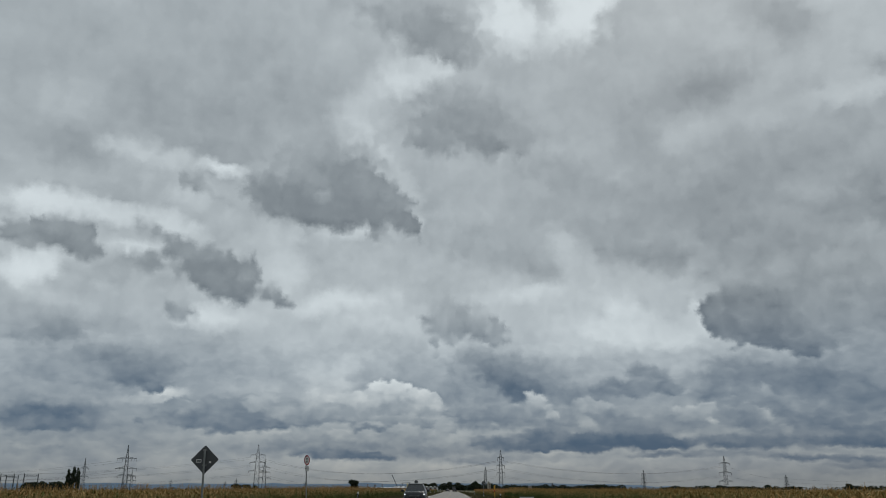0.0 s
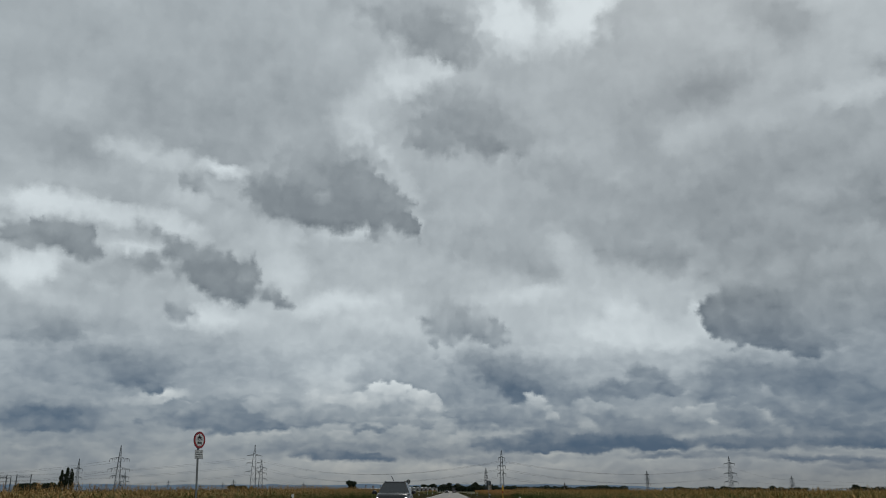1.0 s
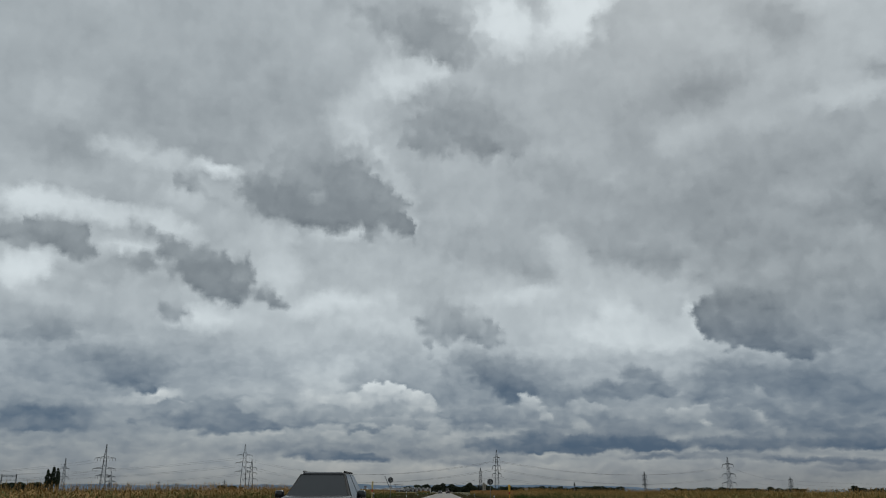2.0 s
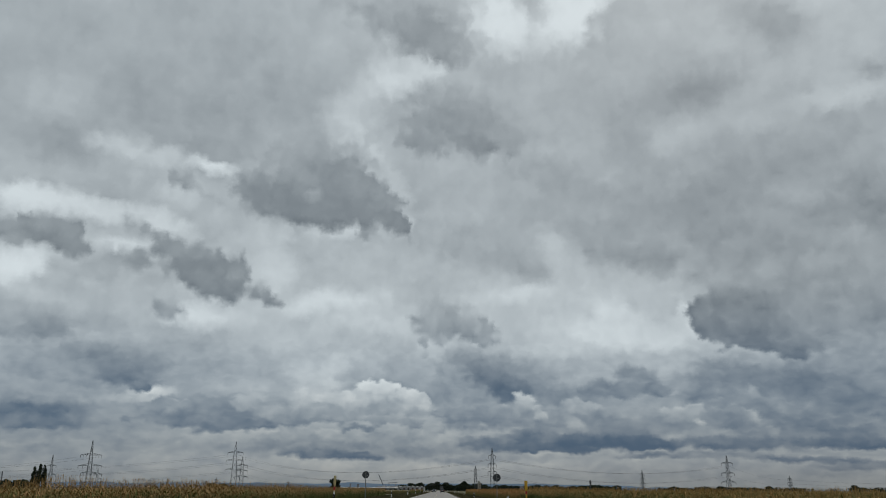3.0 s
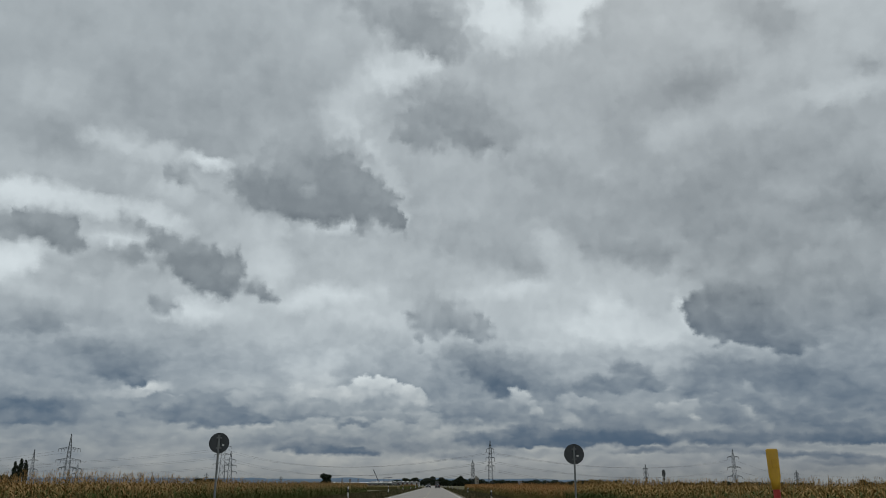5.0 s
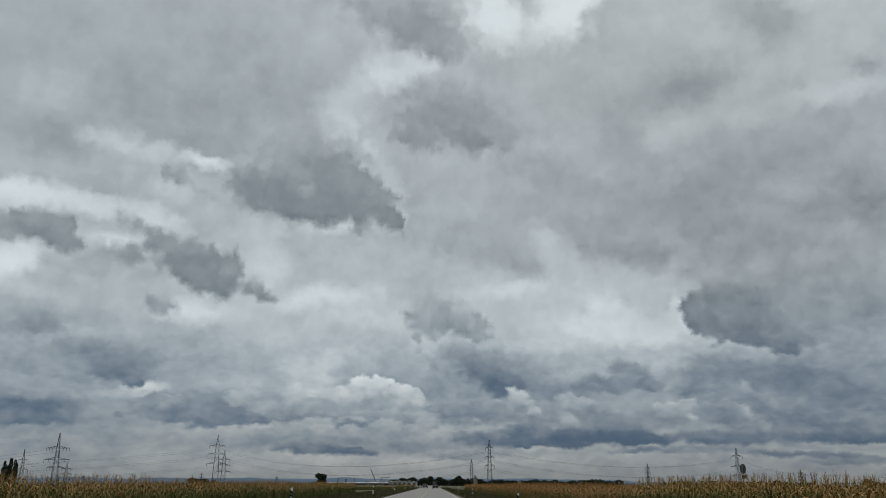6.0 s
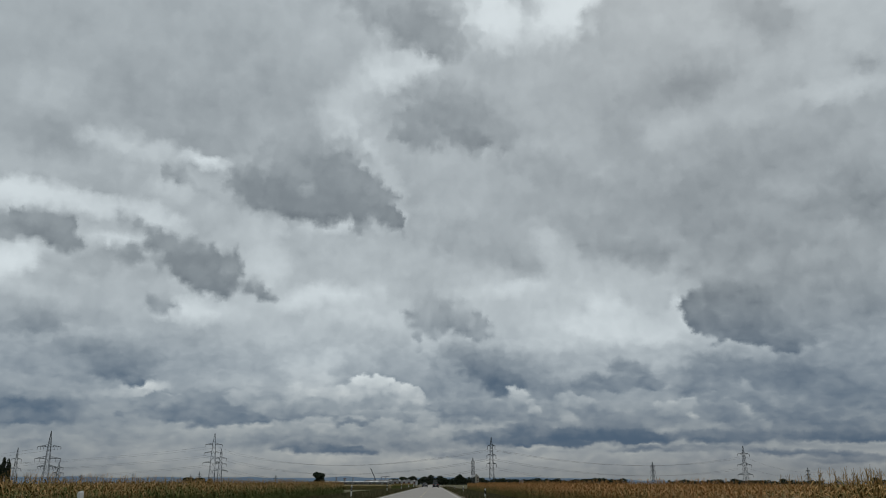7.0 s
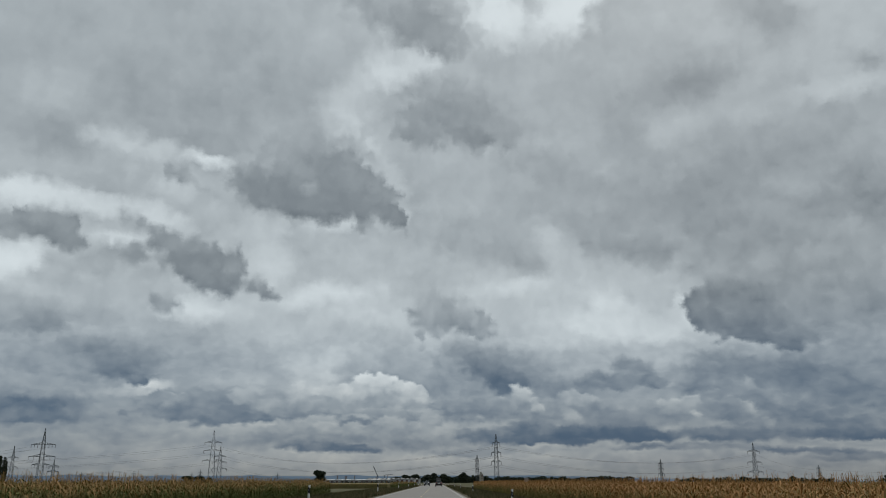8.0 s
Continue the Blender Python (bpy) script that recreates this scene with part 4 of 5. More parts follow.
def single_plants(rows, leaves, label):
    """The outermost plants beside the road, each a thing of its own."""
    meshes = []
    for k, (pv, pq) in enumerate(PLANTS):
        ob = mass("corn_plant", pv, pq, leaves, "", label, "corn plant")
        ob["group"] = "corn plants at the field edge"
        meshes.append(ob)
    for k, (x, y) in enumerate(rows):
        tall = float(np.interp(y, (115, 175), (0.84, 1.0))) * random.uniform(0.82, 1.04)
        m = pose(x, y, FIELD - 0.02, random.uniform(-4, 4), random.uniform(-4, 4), random.uniform(0, 360)) @ Matrix.Scale(tall, 4)
        if k < len(meshes):
            meshes[k].matrix_basis = m
        else:
            ob = copy_thing(meshes[k % len(meshes)], pose(0, 0, 0))
            ob.matrix_basis = m


single_plants([(11.1 + random.uniform(-0.25, 0.25), 150 + 0.28 * k) for k in range(128)], CORN_GREEN, "single corn plant, tan leaves above green ones")


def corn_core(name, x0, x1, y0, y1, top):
    """A solid slab added behind a field's outer rows, in place of its dim inside."""
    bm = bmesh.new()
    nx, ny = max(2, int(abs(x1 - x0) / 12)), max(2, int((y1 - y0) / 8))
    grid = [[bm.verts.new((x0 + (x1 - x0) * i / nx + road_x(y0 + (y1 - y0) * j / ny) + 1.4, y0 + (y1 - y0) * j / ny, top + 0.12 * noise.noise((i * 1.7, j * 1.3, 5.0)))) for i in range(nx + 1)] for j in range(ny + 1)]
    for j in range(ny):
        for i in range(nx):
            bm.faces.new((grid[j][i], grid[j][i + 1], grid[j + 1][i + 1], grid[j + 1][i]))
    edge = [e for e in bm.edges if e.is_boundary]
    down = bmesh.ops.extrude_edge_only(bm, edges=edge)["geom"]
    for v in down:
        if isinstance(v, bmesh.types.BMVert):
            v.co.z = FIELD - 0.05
    tagged(finish(name, bm, CORN_CORE), "solid filler slab added inside a corn field", "corn", "", "stuff")


# filler slabs that block the view through the outer rows
corn_core("corn_filler", -19.4, -320, 12, 306, 0.5)
corn_core("corn_filler", 14.6, 330, 12, 180, 0.35)
corn_core("corn_filler", 13.6, 420, 195.5, 424, 0.45)
corn_core("corn_filler", -15, -150, 428, 700, 0.55)

def corn_inside(x0, x1, y0, y1, top, spacing, leaves):
    """Leafy plant tops standing close together inside a field."""
    n = int(abs(x1 - x0) * (y1 - y0) / spacing)
    y = rng.uniform(y0, y1, n)
    x = rng.uniform(min(x0, x1), max(x0, x1), n) + np.array([road_x(v) + 1.4 for v in y])
    V = []
    lift = rng.uniform(-0.35, 0.0, n)
    for k in range(9):
        a = rng.uniform(0, math.tau, n)
        out = rng.uniform(0.15, 0.55, n) if k < 7 else rng.uniform(0.0, 0.08, n)
        z0 = top + lift - (rng.uniform(0.2, 0.9, n) if k < 7 else 0.1)
        up = rng.uniform(-0.05, 0.35, n) if k < 7 else rng.uniform(0.15, 0.3, n)
        w = 0.035 if k < 7 else 0.008
        dx, dy = np.cos(a), np.sin(a)
        for s, f in ((-1, 0), (1, 0), (0.4, 1), (-0.4, 1)):
            V.append(np.stack([x + dx * out * f - dy * w * s, y + dy * out * f + dx * w * s, z0 + up * f], 1))
    V = np.stack(V, 1).reshape(-1, 3)
    mass("corn_tops", V, np.arange(len(V)).reshape(-1, 4), leaves, "stuff", "close-set dry leaves and tassels of a corn field", "corn")


corn_inside(-19, -66, 13, 306, 1.25, 1.1, CORN)
corn_inside(14.5, 66, 13, 182, 1.05, 1.1, CORN_GREEN)
corn_inside(13.4, 60, 196, 423, 1.10, 1.15, CORN_BROWN)

# far hills beyond the plain, with distance haze put into their blue colour
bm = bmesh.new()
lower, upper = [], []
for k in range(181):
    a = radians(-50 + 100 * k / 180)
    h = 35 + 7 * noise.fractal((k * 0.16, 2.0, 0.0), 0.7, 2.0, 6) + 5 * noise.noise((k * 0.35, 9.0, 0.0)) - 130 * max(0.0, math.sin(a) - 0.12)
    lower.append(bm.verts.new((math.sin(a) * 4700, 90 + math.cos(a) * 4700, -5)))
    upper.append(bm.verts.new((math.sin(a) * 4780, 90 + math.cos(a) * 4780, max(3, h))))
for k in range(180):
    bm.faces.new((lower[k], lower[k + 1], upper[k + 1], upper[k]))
tagged(finish("backdrop", bm, HAZED_RIDGE), "low hills along the horizon, painted in haze blue", "hills", "", "structure")

# ---- pylons and cables ----
def pylon(name, x, y, height, arms, turn, label, group="pylons", base_w=None, bar_w=0.23):
    """A lattice pylon; arms: (height, half length, insulators on each side)."""
    root = thing(name, label, "pylon", pose(x, y, FIELD, 0, 0, turn), group)
    base_w = 0.85 * (base_w or height * 0.085)
    waist = arms[0][0]

    def half(z):
        if z < waist:
            return base_w * (1 - 0.54 * z / waist)
        return max(0.14, base_w * 0.46 * (1 - 0.85 * (z - waist) / (height - waist)))

    bm = bmesh.new()
    levels = [0.0]
    while levels[-1] < height - 3:
        levels.append(levels[-1] + max(2.4, half(levels[-1]) * 2.7))
    levels[-1] = height
    for z0, z1 in zip(levels, levels[1:]):
        a, b = half(z0), half(z1)
        for i, j in ((-1, -1), (1, -1), (1, 1), (-1, 1)):
            bar(bm, (i * a, j * a, z0), (i * b, j * b, z1), bar_w * 1.1)
        for s in (-1, 1):
            bar(bm, (-a, s * a, z0), (b, s * b, z1), bar_w * 0.5)
            bar(bm, (a, s * a, z0), (-b, s * b, z1), bar_w * 0.6)
            bar(bm, (s * a, -a, z0), (s * b, b, z1), bar_w * 0.6)
            bar(bm, (s * a, a, z0), (s * b, -b, z1), bar_w * 0.6)
    part("mast", bm, PYLON_STEEL, root)
    for z, reach, count in arms:
        for side in (-1, 1):
            bm = bmesh.new()
            w = half(z)
            for s in (-1, 1):
                bar(bm, (side * w, s * w, z), (side * reach, 0, z), bar_w * 1.2)
                bar(bm, (side * w, s * w, z + reach * 0.13 + 0.6), (side * reach, 0, z + 0.1), bar_w * 1.0)
                for f in (0.25, 0.5, 0.75):
                    e = w + (reach - w) * f
                    bar(bm, (side * e, s * w * (1 - f), z), (side * e, s * w * (1 - f), z + (reach * 0.13 + 0.6) * (1 - f)), bar_w * 1.0)
            arm = part("cross_arm", bm, PYLON_STEEL, root)
            for c in range(count):
                e = reach - c * (reach - w) / max(1, count) * 0.9
                bm = bmesh.new()
                rod(bm, (side * e, 0, z), (side * e, 0, z - 3.4), 0.16, 0.16, 6)
                for q in range(5):
                    rod(bm, (side * e, 0, z - 0.5 - q * 0.6), (side * e, 0, z - 0.75 - q * 0.6), 0.27, 0.27, 6)
                part("insulator", bm, INSULATOR, arm)
    return root


pylon("pylon", 53, 974, 46.5, [(38, 3.8, 1), (29, 4.6, 1), (20.7, 4.8, 1)], 8, "grey lattice pylon with three short arms beside the road", base_w=2.8, bar_w=0.17)
pylon("pylon", 36, 1010, 28, [(24, 1.6, 1), (19, 1.9, 1), (14, 1.7, 1)], 20, "slim lattice pylon with short arms", base_w=1.6, bar_w=0.14)
pylon("pylon", -334, 1380, 75, [(58, 12, 1), (46, 13, 1), (32, 14, 1)], 18, "tall grey lattice pylon with three wide arms", base_w=5.6)
pylon("pylon", -312, 1340, 50, [(37, 8, 1), (29, 9, 1), (20, 10, 1)], 18, "grey lattice pylon standing behind a taller one", base_w=4.2)
pylon("pylon", -427, 1060, 58, [(41, 12.0, 3), (28.5, 13.2, 2), (20, 9.2, 2)], 12, "tall grey lattice pylon with broad arms and hanging insulators", base_w=3.8)
pylon("pylon", -446, 1130, 27, [(20, 5, 1), (14, 6, 1)], 20, "small grey lattice pylon behind a taller one", base_w=2.4)
pylon("pylon", -640, 1410, 55, [(38, 7.5, 1), (24, 8.5, 1)], 50, "grey lattice pylon beside poplar trees", base_w=3.4)
pylon("pylon", 397, 1223, 49, [(38.5, 8.5, 1), (25, 10, 1), (13, 11, 1)], 12, "grey lattice pylon with three arms in open fields", base_w=3.2)
pylon("pylon", 273, 1206, 28.5, [(23, 3.2, 1), (17, 3.8, 1), (11, 4.2, 1)], 15, "small grey lattice pylon in open fields", base_w=1.8)
pylon("pylon", 538, 1356, 24, [(19.5, 3.6, 1), (14, 4.4, 1), (9, 5, 1)], 15, "small grey lattice pylon in open fields", base_w=2.0)
for fx, fy, fh in ((-560, 2100, 30), (-900, 2600, 34), (-700, 2500, 28), (-420, 2300, 24), (-1010, 2500, 30)):
    pylon("pylon", fx, fy, fh, [(fh * 0.78, 5, 1), (fh * 0.58, 6, 1)], 30, "far-off small lattice pylon on the plain", base_w=2.0, bar_w=0.24)


def cable(p, q, sag, label="dark overhead power cable sagging between pylons"):
    """An overhead cable from p to q that sags in between."""
    p, q = Vector(p), Vector(q)
    data = bpy.data.curves.new("power_cable", "CURVE")
    data.dimensions, data.bevel_depth, data.bevel_resolution = "3D", 0.075, 0
    s = data.splines.new("POLY")
    s.points.add(32)
    for k in range(33):
        f = k / 32
        c = p.lerp(q, f) - Vector((0, 0, 4 * sag * f * (1 - f)))
        s.points[k].co = (*c, 1)
    data.materials.append(CABLE)
    tagged(new("power_cable", data), label, "cable", "power cables")


for dz, reach in ((38, 3.8), (29, 4.6), (20.7, 4.8)):
    for side in (-1, 1):
        z0 = dz - 3.6 + FIELD
        z_l = {38: 57, 29: 45, 20.7: 31}[dz] - 3.6 + FIELD
        z_r = {38: 38.5, 29: 25, 20.7: 13}[dz] - 3.6 + FIELD
        cable((53 + side * reach, 974, z0), (-334 + side * reach * 1.4, 1380 + side * reach * 1.4, z_l), 20)
        cable((53 + side * reach, 974, z0), (397 + side * reach * 1.5, 1223, z_r), 13)
for dz in (57, 45, 31):
    for side in (-1, 1):
        cable((-334 + side * 8, 1380 + side * 8, dz - 3.6), (-980 + side * 8, 1250 + side * 8, dz * 0.55), 16)
for dz, dr in ((38.5, 19.5), (25, 14)):
    cable((397, 1223, dz - 3.6), (538, 1356, dr - 2.5), 5)
    cable((538, 1356, dr - 2.5), (1000, 1500, dr + 2), 7)
for dz in (41, 27.5):
    for side in (-1, 1):
        cable((-433 + side * 12, 1060, dz - 3.6), (-900 + side * 10, 1330, dz * 0.72), 8)


# ---- substation gantries ----
def gantry(x, y, width, height):
    root = thing("substation_gantry", "grey steel substation gantry with lattice masts", "gantry", pose(x, y, FIELD, 0, 0, 15), "substation gantries")
    for s in (0, 1):
        bm = bmesh.new()
        for i, j in ((-1, -1), (1, -1), (1, 1), (-1, 1)):
            bar(bm, (s * width + i * 0.9, j * 0.9, 0), (s * width + i * 0.3, j * 0.3, height), 0.35)
        for k in range(8):
            z0, z1 = height * k / 8, height * (k + 1) / 8
            bar(bm, (s * width - 0.8 + 0.5 * k / 8, 0.6, z0), (s * width + 0.8 - 0.5 * k / 8, 0.6, z1), 0.25)
            bar(bm, (s * width + 0.8 - 0.5 * k / 8, -0.6, z0), (s * width - 0.8 + 0.5 * k / 8, -0.6, z1), 0.25)
        part("mast", bm, PYLON_STEEL, root)
    bm = bmesh.new()
    for z in (height * 0.84, height * 0.91):
        bar(bm, (0, 0.6, z), (width, 0.6, z), 0.3)
        bar(bm, (0, -0.6, z), (width, -0.6, z), 0.3)
    for k in range(10):
        bar(bm, (width * k / 10, 0, height * 0.84), (width * (k + 1) / 10, 0, height * 0.91), 0.2)
    part("beam", bm, PYLON_STEEL, root)


gantry(-778, 1400, 21, 29)
gantry(-735, 1395, 22, 29)
gantry(-790, 1440, 19, 27)


# ---- trees ----
def leaf_cloud(count, lumps, size, seed):
    """Leaf clumps scattered through overlapping lumps (x, y, z, rx, ry, rz)."""
    r = np.random.default_rng(seed)
    V = []
    L = np.array(lumps)
    vol = L[:, 3] * L[:, 4] * L[:, 5]
    pick = r.choice(len(L), count, p=vol / vol.sum())
    d = r.normal(size=(count, 3))
    d /= np.linalg.norm(d, axis=1)[:, None]
    rad = r.uniform(0.25, 1.0, count) ** 0.45 * r.uniform(0.85, 1.12, count)
    c = L[pick, :3] + d * rad[:, None] * L[pick, 3:]
    a = r.normal(size=(count, 3))
    a /= np.linalg.norm(a, axis=1)[:, None]
    b = np.cross(a, r.normal(size=(count, 3)))
    b /= np.linalg.norm(b, axis=1)[:, None]
    s = (size * r.uniform(0.5, 1.25, count))[:, None]
    for i, j in ((-1, -0.6), (0.7, -1), (1, 0.8), (-0.8, 1)):
        V.append(c + a * s * i * 0.5 + b * s * j * 0.5)
    return np.stack(V, 1).reshape(-1, 3), np.arange(count * 4).reshape(count, 4)


def tree(x, y, height, width, seed, label, shape="round", group="", base=FIELD):
    r = random.Random(seed)
    root = thing("tree", label, "tree", pose(x, y, base), group)
    bm = bmesh.new()
    stem = height * (0.30 if shape == "round" else 0.16)
    rod(bm, (0, 0, -0.2), (r.uniform(-0.2, 0.2), 0, stem), height * 0.03, height * 0.02, 8)
    rod(bm, (0, 0, stem), (r.uniform(-0.4, 0.4), 0, height * 0.8), height * 0.02, height * 0.006, 6)
    for k in range(6):
        a = r.uniform(0, math.tau)
        reach = width * 0.3
        rod(bm, (0, 0, stem + k * 0.06 * height), (math.cos(a) * reach, math.sin(a) * reach, stem + height * (0.18 + 0.07 * k)), height * 0.011, height * 0.004, 5)
    part("trunk", bm, BARK, root)
    lumps = []
    if shape == "tall":
        for k in range(7):
            f = k / 6
            w = width * 0.52 * (0.82 + 0.3 * math.sin(math.pi * f)) * (1 - 0.3 * f * f)
            lumps.append((r.uniform(-0.12, 0.12) * width, r.uniform(-0.1, 0.1) * width, height * (0.12 + 0.78 * f), w, w, height * 0.11))
    else:
        for k in range(11):
            a, q = r.uniform(0, math.tau), r.uniform(0.0, 0.33) * width
            w = width * r.uniform(0.16, 0.27)
            lumps.append((math.cos(a) * q, math.sin(a) * q, height * r.uniform(0.24, 0.84), w, w, w * r.uniform(0.7, 0.95) * height / max(width, 1) * 0.9))
        lumps.append((0, 0, height * 0.55, width * 0.3, width * 0.3, height * 0.28))
    V, Q = leaf_cloud(6000 if shape == "tall" else 2800, lumps, max(0.8, width * (0.13 if shape == "tall" else 0.10)), seed)
    mass("crown", V, Q, TREE_LEAVES, "", "", "", root)
    return root


def thicket(name, x0, y0, x1, y1, height, count, seed, label):
    """A far belt of bushes and trees with an uneven top."""
    r = random.Random(seed)
    n = max(6, int(math.hypot(x1 - x0, y1 - y0) / (height * 0.5)))
    lumps = []
    for k in range(n):
        f = (k + r.uniform(0.1, 0.9)) / n
        h = height * r.uniform(0.65, 1.1)
        lumps.append((x0 + (x1 - x0) * f, y0 + (y1 - y0) * f, FIELD + h * 0.45, h * r.uniform(0.6, 1.0), h * 0.6, h * 0.5))
    V, Q = leaf_cloud(count, lumps, height * 0.24, seed)
    mass(name, V, Q, TREE_LEAVES, "stuff", label, "trees")


tree(-140, 1139, 15, 15.5, 3, "dark broad-crowned tree standing alone in the fields")
for k, (px, ph, pw) in enumerate(((-657, 36, 7.2), (-650, 40, 8.2), (-643.5, 38, 7.4))):
    tree(px, 1390 + 3 * k, ph, pw, 20 + k, "tall dark columnar poplar in a row", "tall", "poplars")
for k, (tx, ty, th, tw) in enumerate(((-52, 1380, 15, 17), (-40, 1420, 18, 18), (-22, 1400, 17, 20), (-12, 1440, 21, 16), (2, 1460, 20, 18), (9, 1380, 13, 14), (30, 1400, 20, 15), (36, 1440, 17, 16), (62, 1420, 14, 15), (84, 1300, 12, 16), (-64, 1430, 11, 14))):
    tree(tx, ty, th * 0.76, tw, 40 + k, "dark leafy tree at the far end of the road", "round", "trees by the road")
for k, (tx, ty, th, tw) in enumerate(((-366, 1376, 11, 18), (-347, 1374, 12, 17), (-333, 1372, 9, 12), (660, 1400, 11, 16), (160, 1500, 9, 12), (560, 1500, 9, 14))):
    tree(tx, ty, th, tw, 70 + k, "dark low tree among the far fields", "round", "field trees")
thicket("far_trees", -722, 1380, -662, 1385, 15, 2600, 5, "dark bushes beside the substation")
thicket("far_trees", -640, 1500, -60, 1560, 5.5, 2600, 6, "low dark hedge on the far side of the plain")
thicket("far_trees", -85, 1560, 75, 1560, 12, 3600, 7, "dark leafy trees closing the view at the road's far end")
thicket("far_trees", 70, 1480, 290, 1450, 10, 5200, 8, "dark far tree belt")
thicket("far_trees", 330, 1350, 470, 1350, 8, 2400, 9, "dark far tree belt")
thicket("far_trees", 485, 1450, 600, 1450, 7, 2000, 10, "dark far tree belt")
thicket("far_trees", 660, 1420, 1000, 1420, 7.5, 3800, 11, "dark far tree belt")
thicket("far_trees", -1500, 2400, 1700, 2500, 9, 5000, 12, "long low dark wood on the horizon")


# ---- works on the horizon ----
def works_hall(x, y, length, depth, height, label):
    root = thing("works_hall", label, "factory hall", pose(x, y, FIELD, 0, 0, -4), "works halls")
    bm = bmesh.new()
    box(bm, length / 2, depth / 2, height / 2, length, depth, height)
    part("wall", bm, HALL_WALL, root)
    bm = bmesh.new()
    box(bm, length / 2, depth / 2, height + 0.3, length + 1, depth + 1, 0.6)
    part("roof", bm, HALL_ROOF, root)
    n = int(length / 6)
    for k in range(n):
        bm = bmesh.new()
        box(bm, (k + 0.5) * length / n, -0.15, height * 0.55, length / n * 0.45, 0.3, height * 0.5)
        part("window", bm, HALL_DARK, root)
        bm = bmesh.new()
        x0, w = (k + 0.2) * length / n, length / n * 0.36
        loft(bm, [[(x0, q, height + 0.5), (x0 + w, q, height + 0.5), (x0 + w * 0.2, q, height + 1.2)] for q in (1.0, depth - 1.0)])
        part("rooflight", bm, SIGN_WHITE if k % 3 else HALL_WALL, root)


works_hall(-147, 1180, 85, 40, 3.7, "long pale factory hall with a row of dark windows")
thicket("far_trees", -152, 1140, -42, 1170, 3.2, 1500, 13, "low dark hedge in front of the works")
works_hall(-95, 1240, 60, 30, 5.5, "low pale factory hall with dark windows")
works_hall(-60, 1300, 30, 20, 5.5, "small grey works building")
for k, (sx, sy, sh, sr) in enumerate(((-128, 1200, 9, 0.9), (-118, 1205, 8, 1.6), (-108, 1210, 9, 0.7), (-85, 1260, 8, 0.7), (-70, 1260, 9.5, 0.6))):
    root = thing("chimney", "grey steel works chimney behind the hall", "chimney", pose(sx, sy, FIELD), "chimneys")
    bm = bmesh.new()
    rod(bm, (0, 0, 0), (0, 0, sh), sr * 1.1, sr * 0.85, 12)
    part("shaft", bm, HALL_ROOF, root)
    bm = bmesh.new()
    rod(bm, (0, 0, sh - 0.1), (0, 0, sh + 0.5), sr * 1.05, sr * 1.05, 12)
    part("rim", bm, HALL_DARK, root)

tower = thing("silo_tower", "pale yellowish concrete silo tower beside a pylon", "silo", pose(41, 1030, FIELD))
bm = bmesh.new()
box(bm, 0, 0, 5, 4, 5, 10, 0.2)
part("shaft", bm, SILO, tower)
bm = bmesh.new()
box(bm, -0.6, 0, 10.8, 2, 3.4, 1.8, 0.1)
part("head_house", bm, SILO, tower)
for k in range(3):
    bm = bmesh.new()
    box(bm, 0.6, -2.53, 2.5 + 2.6 * k, 1.2, 0.1, 1.3)
    part("window", bm, HALL_DARK, tower)
house = thing("barn", "small pale farm building with a dark roof", "barn", pose(123, 1380, FIELD))
bm = bmesh.new()
box(bm, 0, 0, 2.6, 5.4, 8, 5.2)
part("wall", bm, HALL_WALL, house)
bm = bmesh.new()
loft(bm, [[(s, -4.6, 5.1), (s, 4.6, 5.1), (s, 0, 7.2)] for s in (-3.1, 3.1)])
part("roof", bm, material("barn_roof", (0.09, 0.07, 0.065), (0.065, 0.055, 0.05), 0.3, 0.9, bump=0), house)

crane = thing("crane", "dark mobile crane with a raised slanting boom", "crane", pose(-205, 2950, FIELD))
bm = bmesh.new()
bar(bm, (0, 0, 2), (-23, 0, 52), 1.6)
part("boom", bm, CRANE_PAINT, crane)
bm = bmesh.new()
box(bm, 1, 0, 1.8, 10, 3, 3.2, 0.3)
part("carrier", bm, CRANE_PAINT, crane)
bm = bmesh.new()
bar(bm, (14, 0, 0), (14, 0, 24), 1.2)
bar(bm, (10, 0, 24), (42, 0, 26), 1.0)
part("jib", bm, CRANE_PAINT, crane)

# ---- roadside ----
def delineator():
    """A white plastic guide post with a slanted black band and a reflector."""
    root = thing("delineator_post", "white plastic guide post with slanted black band and reflector", "guide post", None, "guide posts")
    ring = [(-0.06, 0.05), (-0.03, -0.035), (0.0, -0.05), (0.03, -0.035), (0.06, 0.05), (0.0, 0.062)]
    bm = bmesh.new()
    loft(bm, [[(x, y, -0.1) for x, y in ring], [(x, y, 0.97 + x * 0.25) for x, y in ring], [(x * 0.7, y * 0.7, 1.0 + x * 0.25) for x, y in ring]])
    part("post", bm, POST_WHITE, root)
    bm = bmesh.new()
    loft(bm, [[(x * 1.06, y * 1.06, 0.60 - x * 0.8) for x, y in ring], [(x * 1.06, y * 1.06, 0.88 - x * 0.8) for x, y in ring]])
    part("black_band", bm, POST_BLACK, root)
    bm = bmesh.new()
    box(bm, 0, -0.056, 0.74, 0.022, 0.012, 0.10, 0.003)
    part("reflector", bm, REFLECTOR, root)
    return root


first_post = delineator()
spots = [(-1, 57), (1, 72), (-1, 119), (1, 118)] + [(s, y) for y in range(175, 760, 50) for s in (-1, 1)]
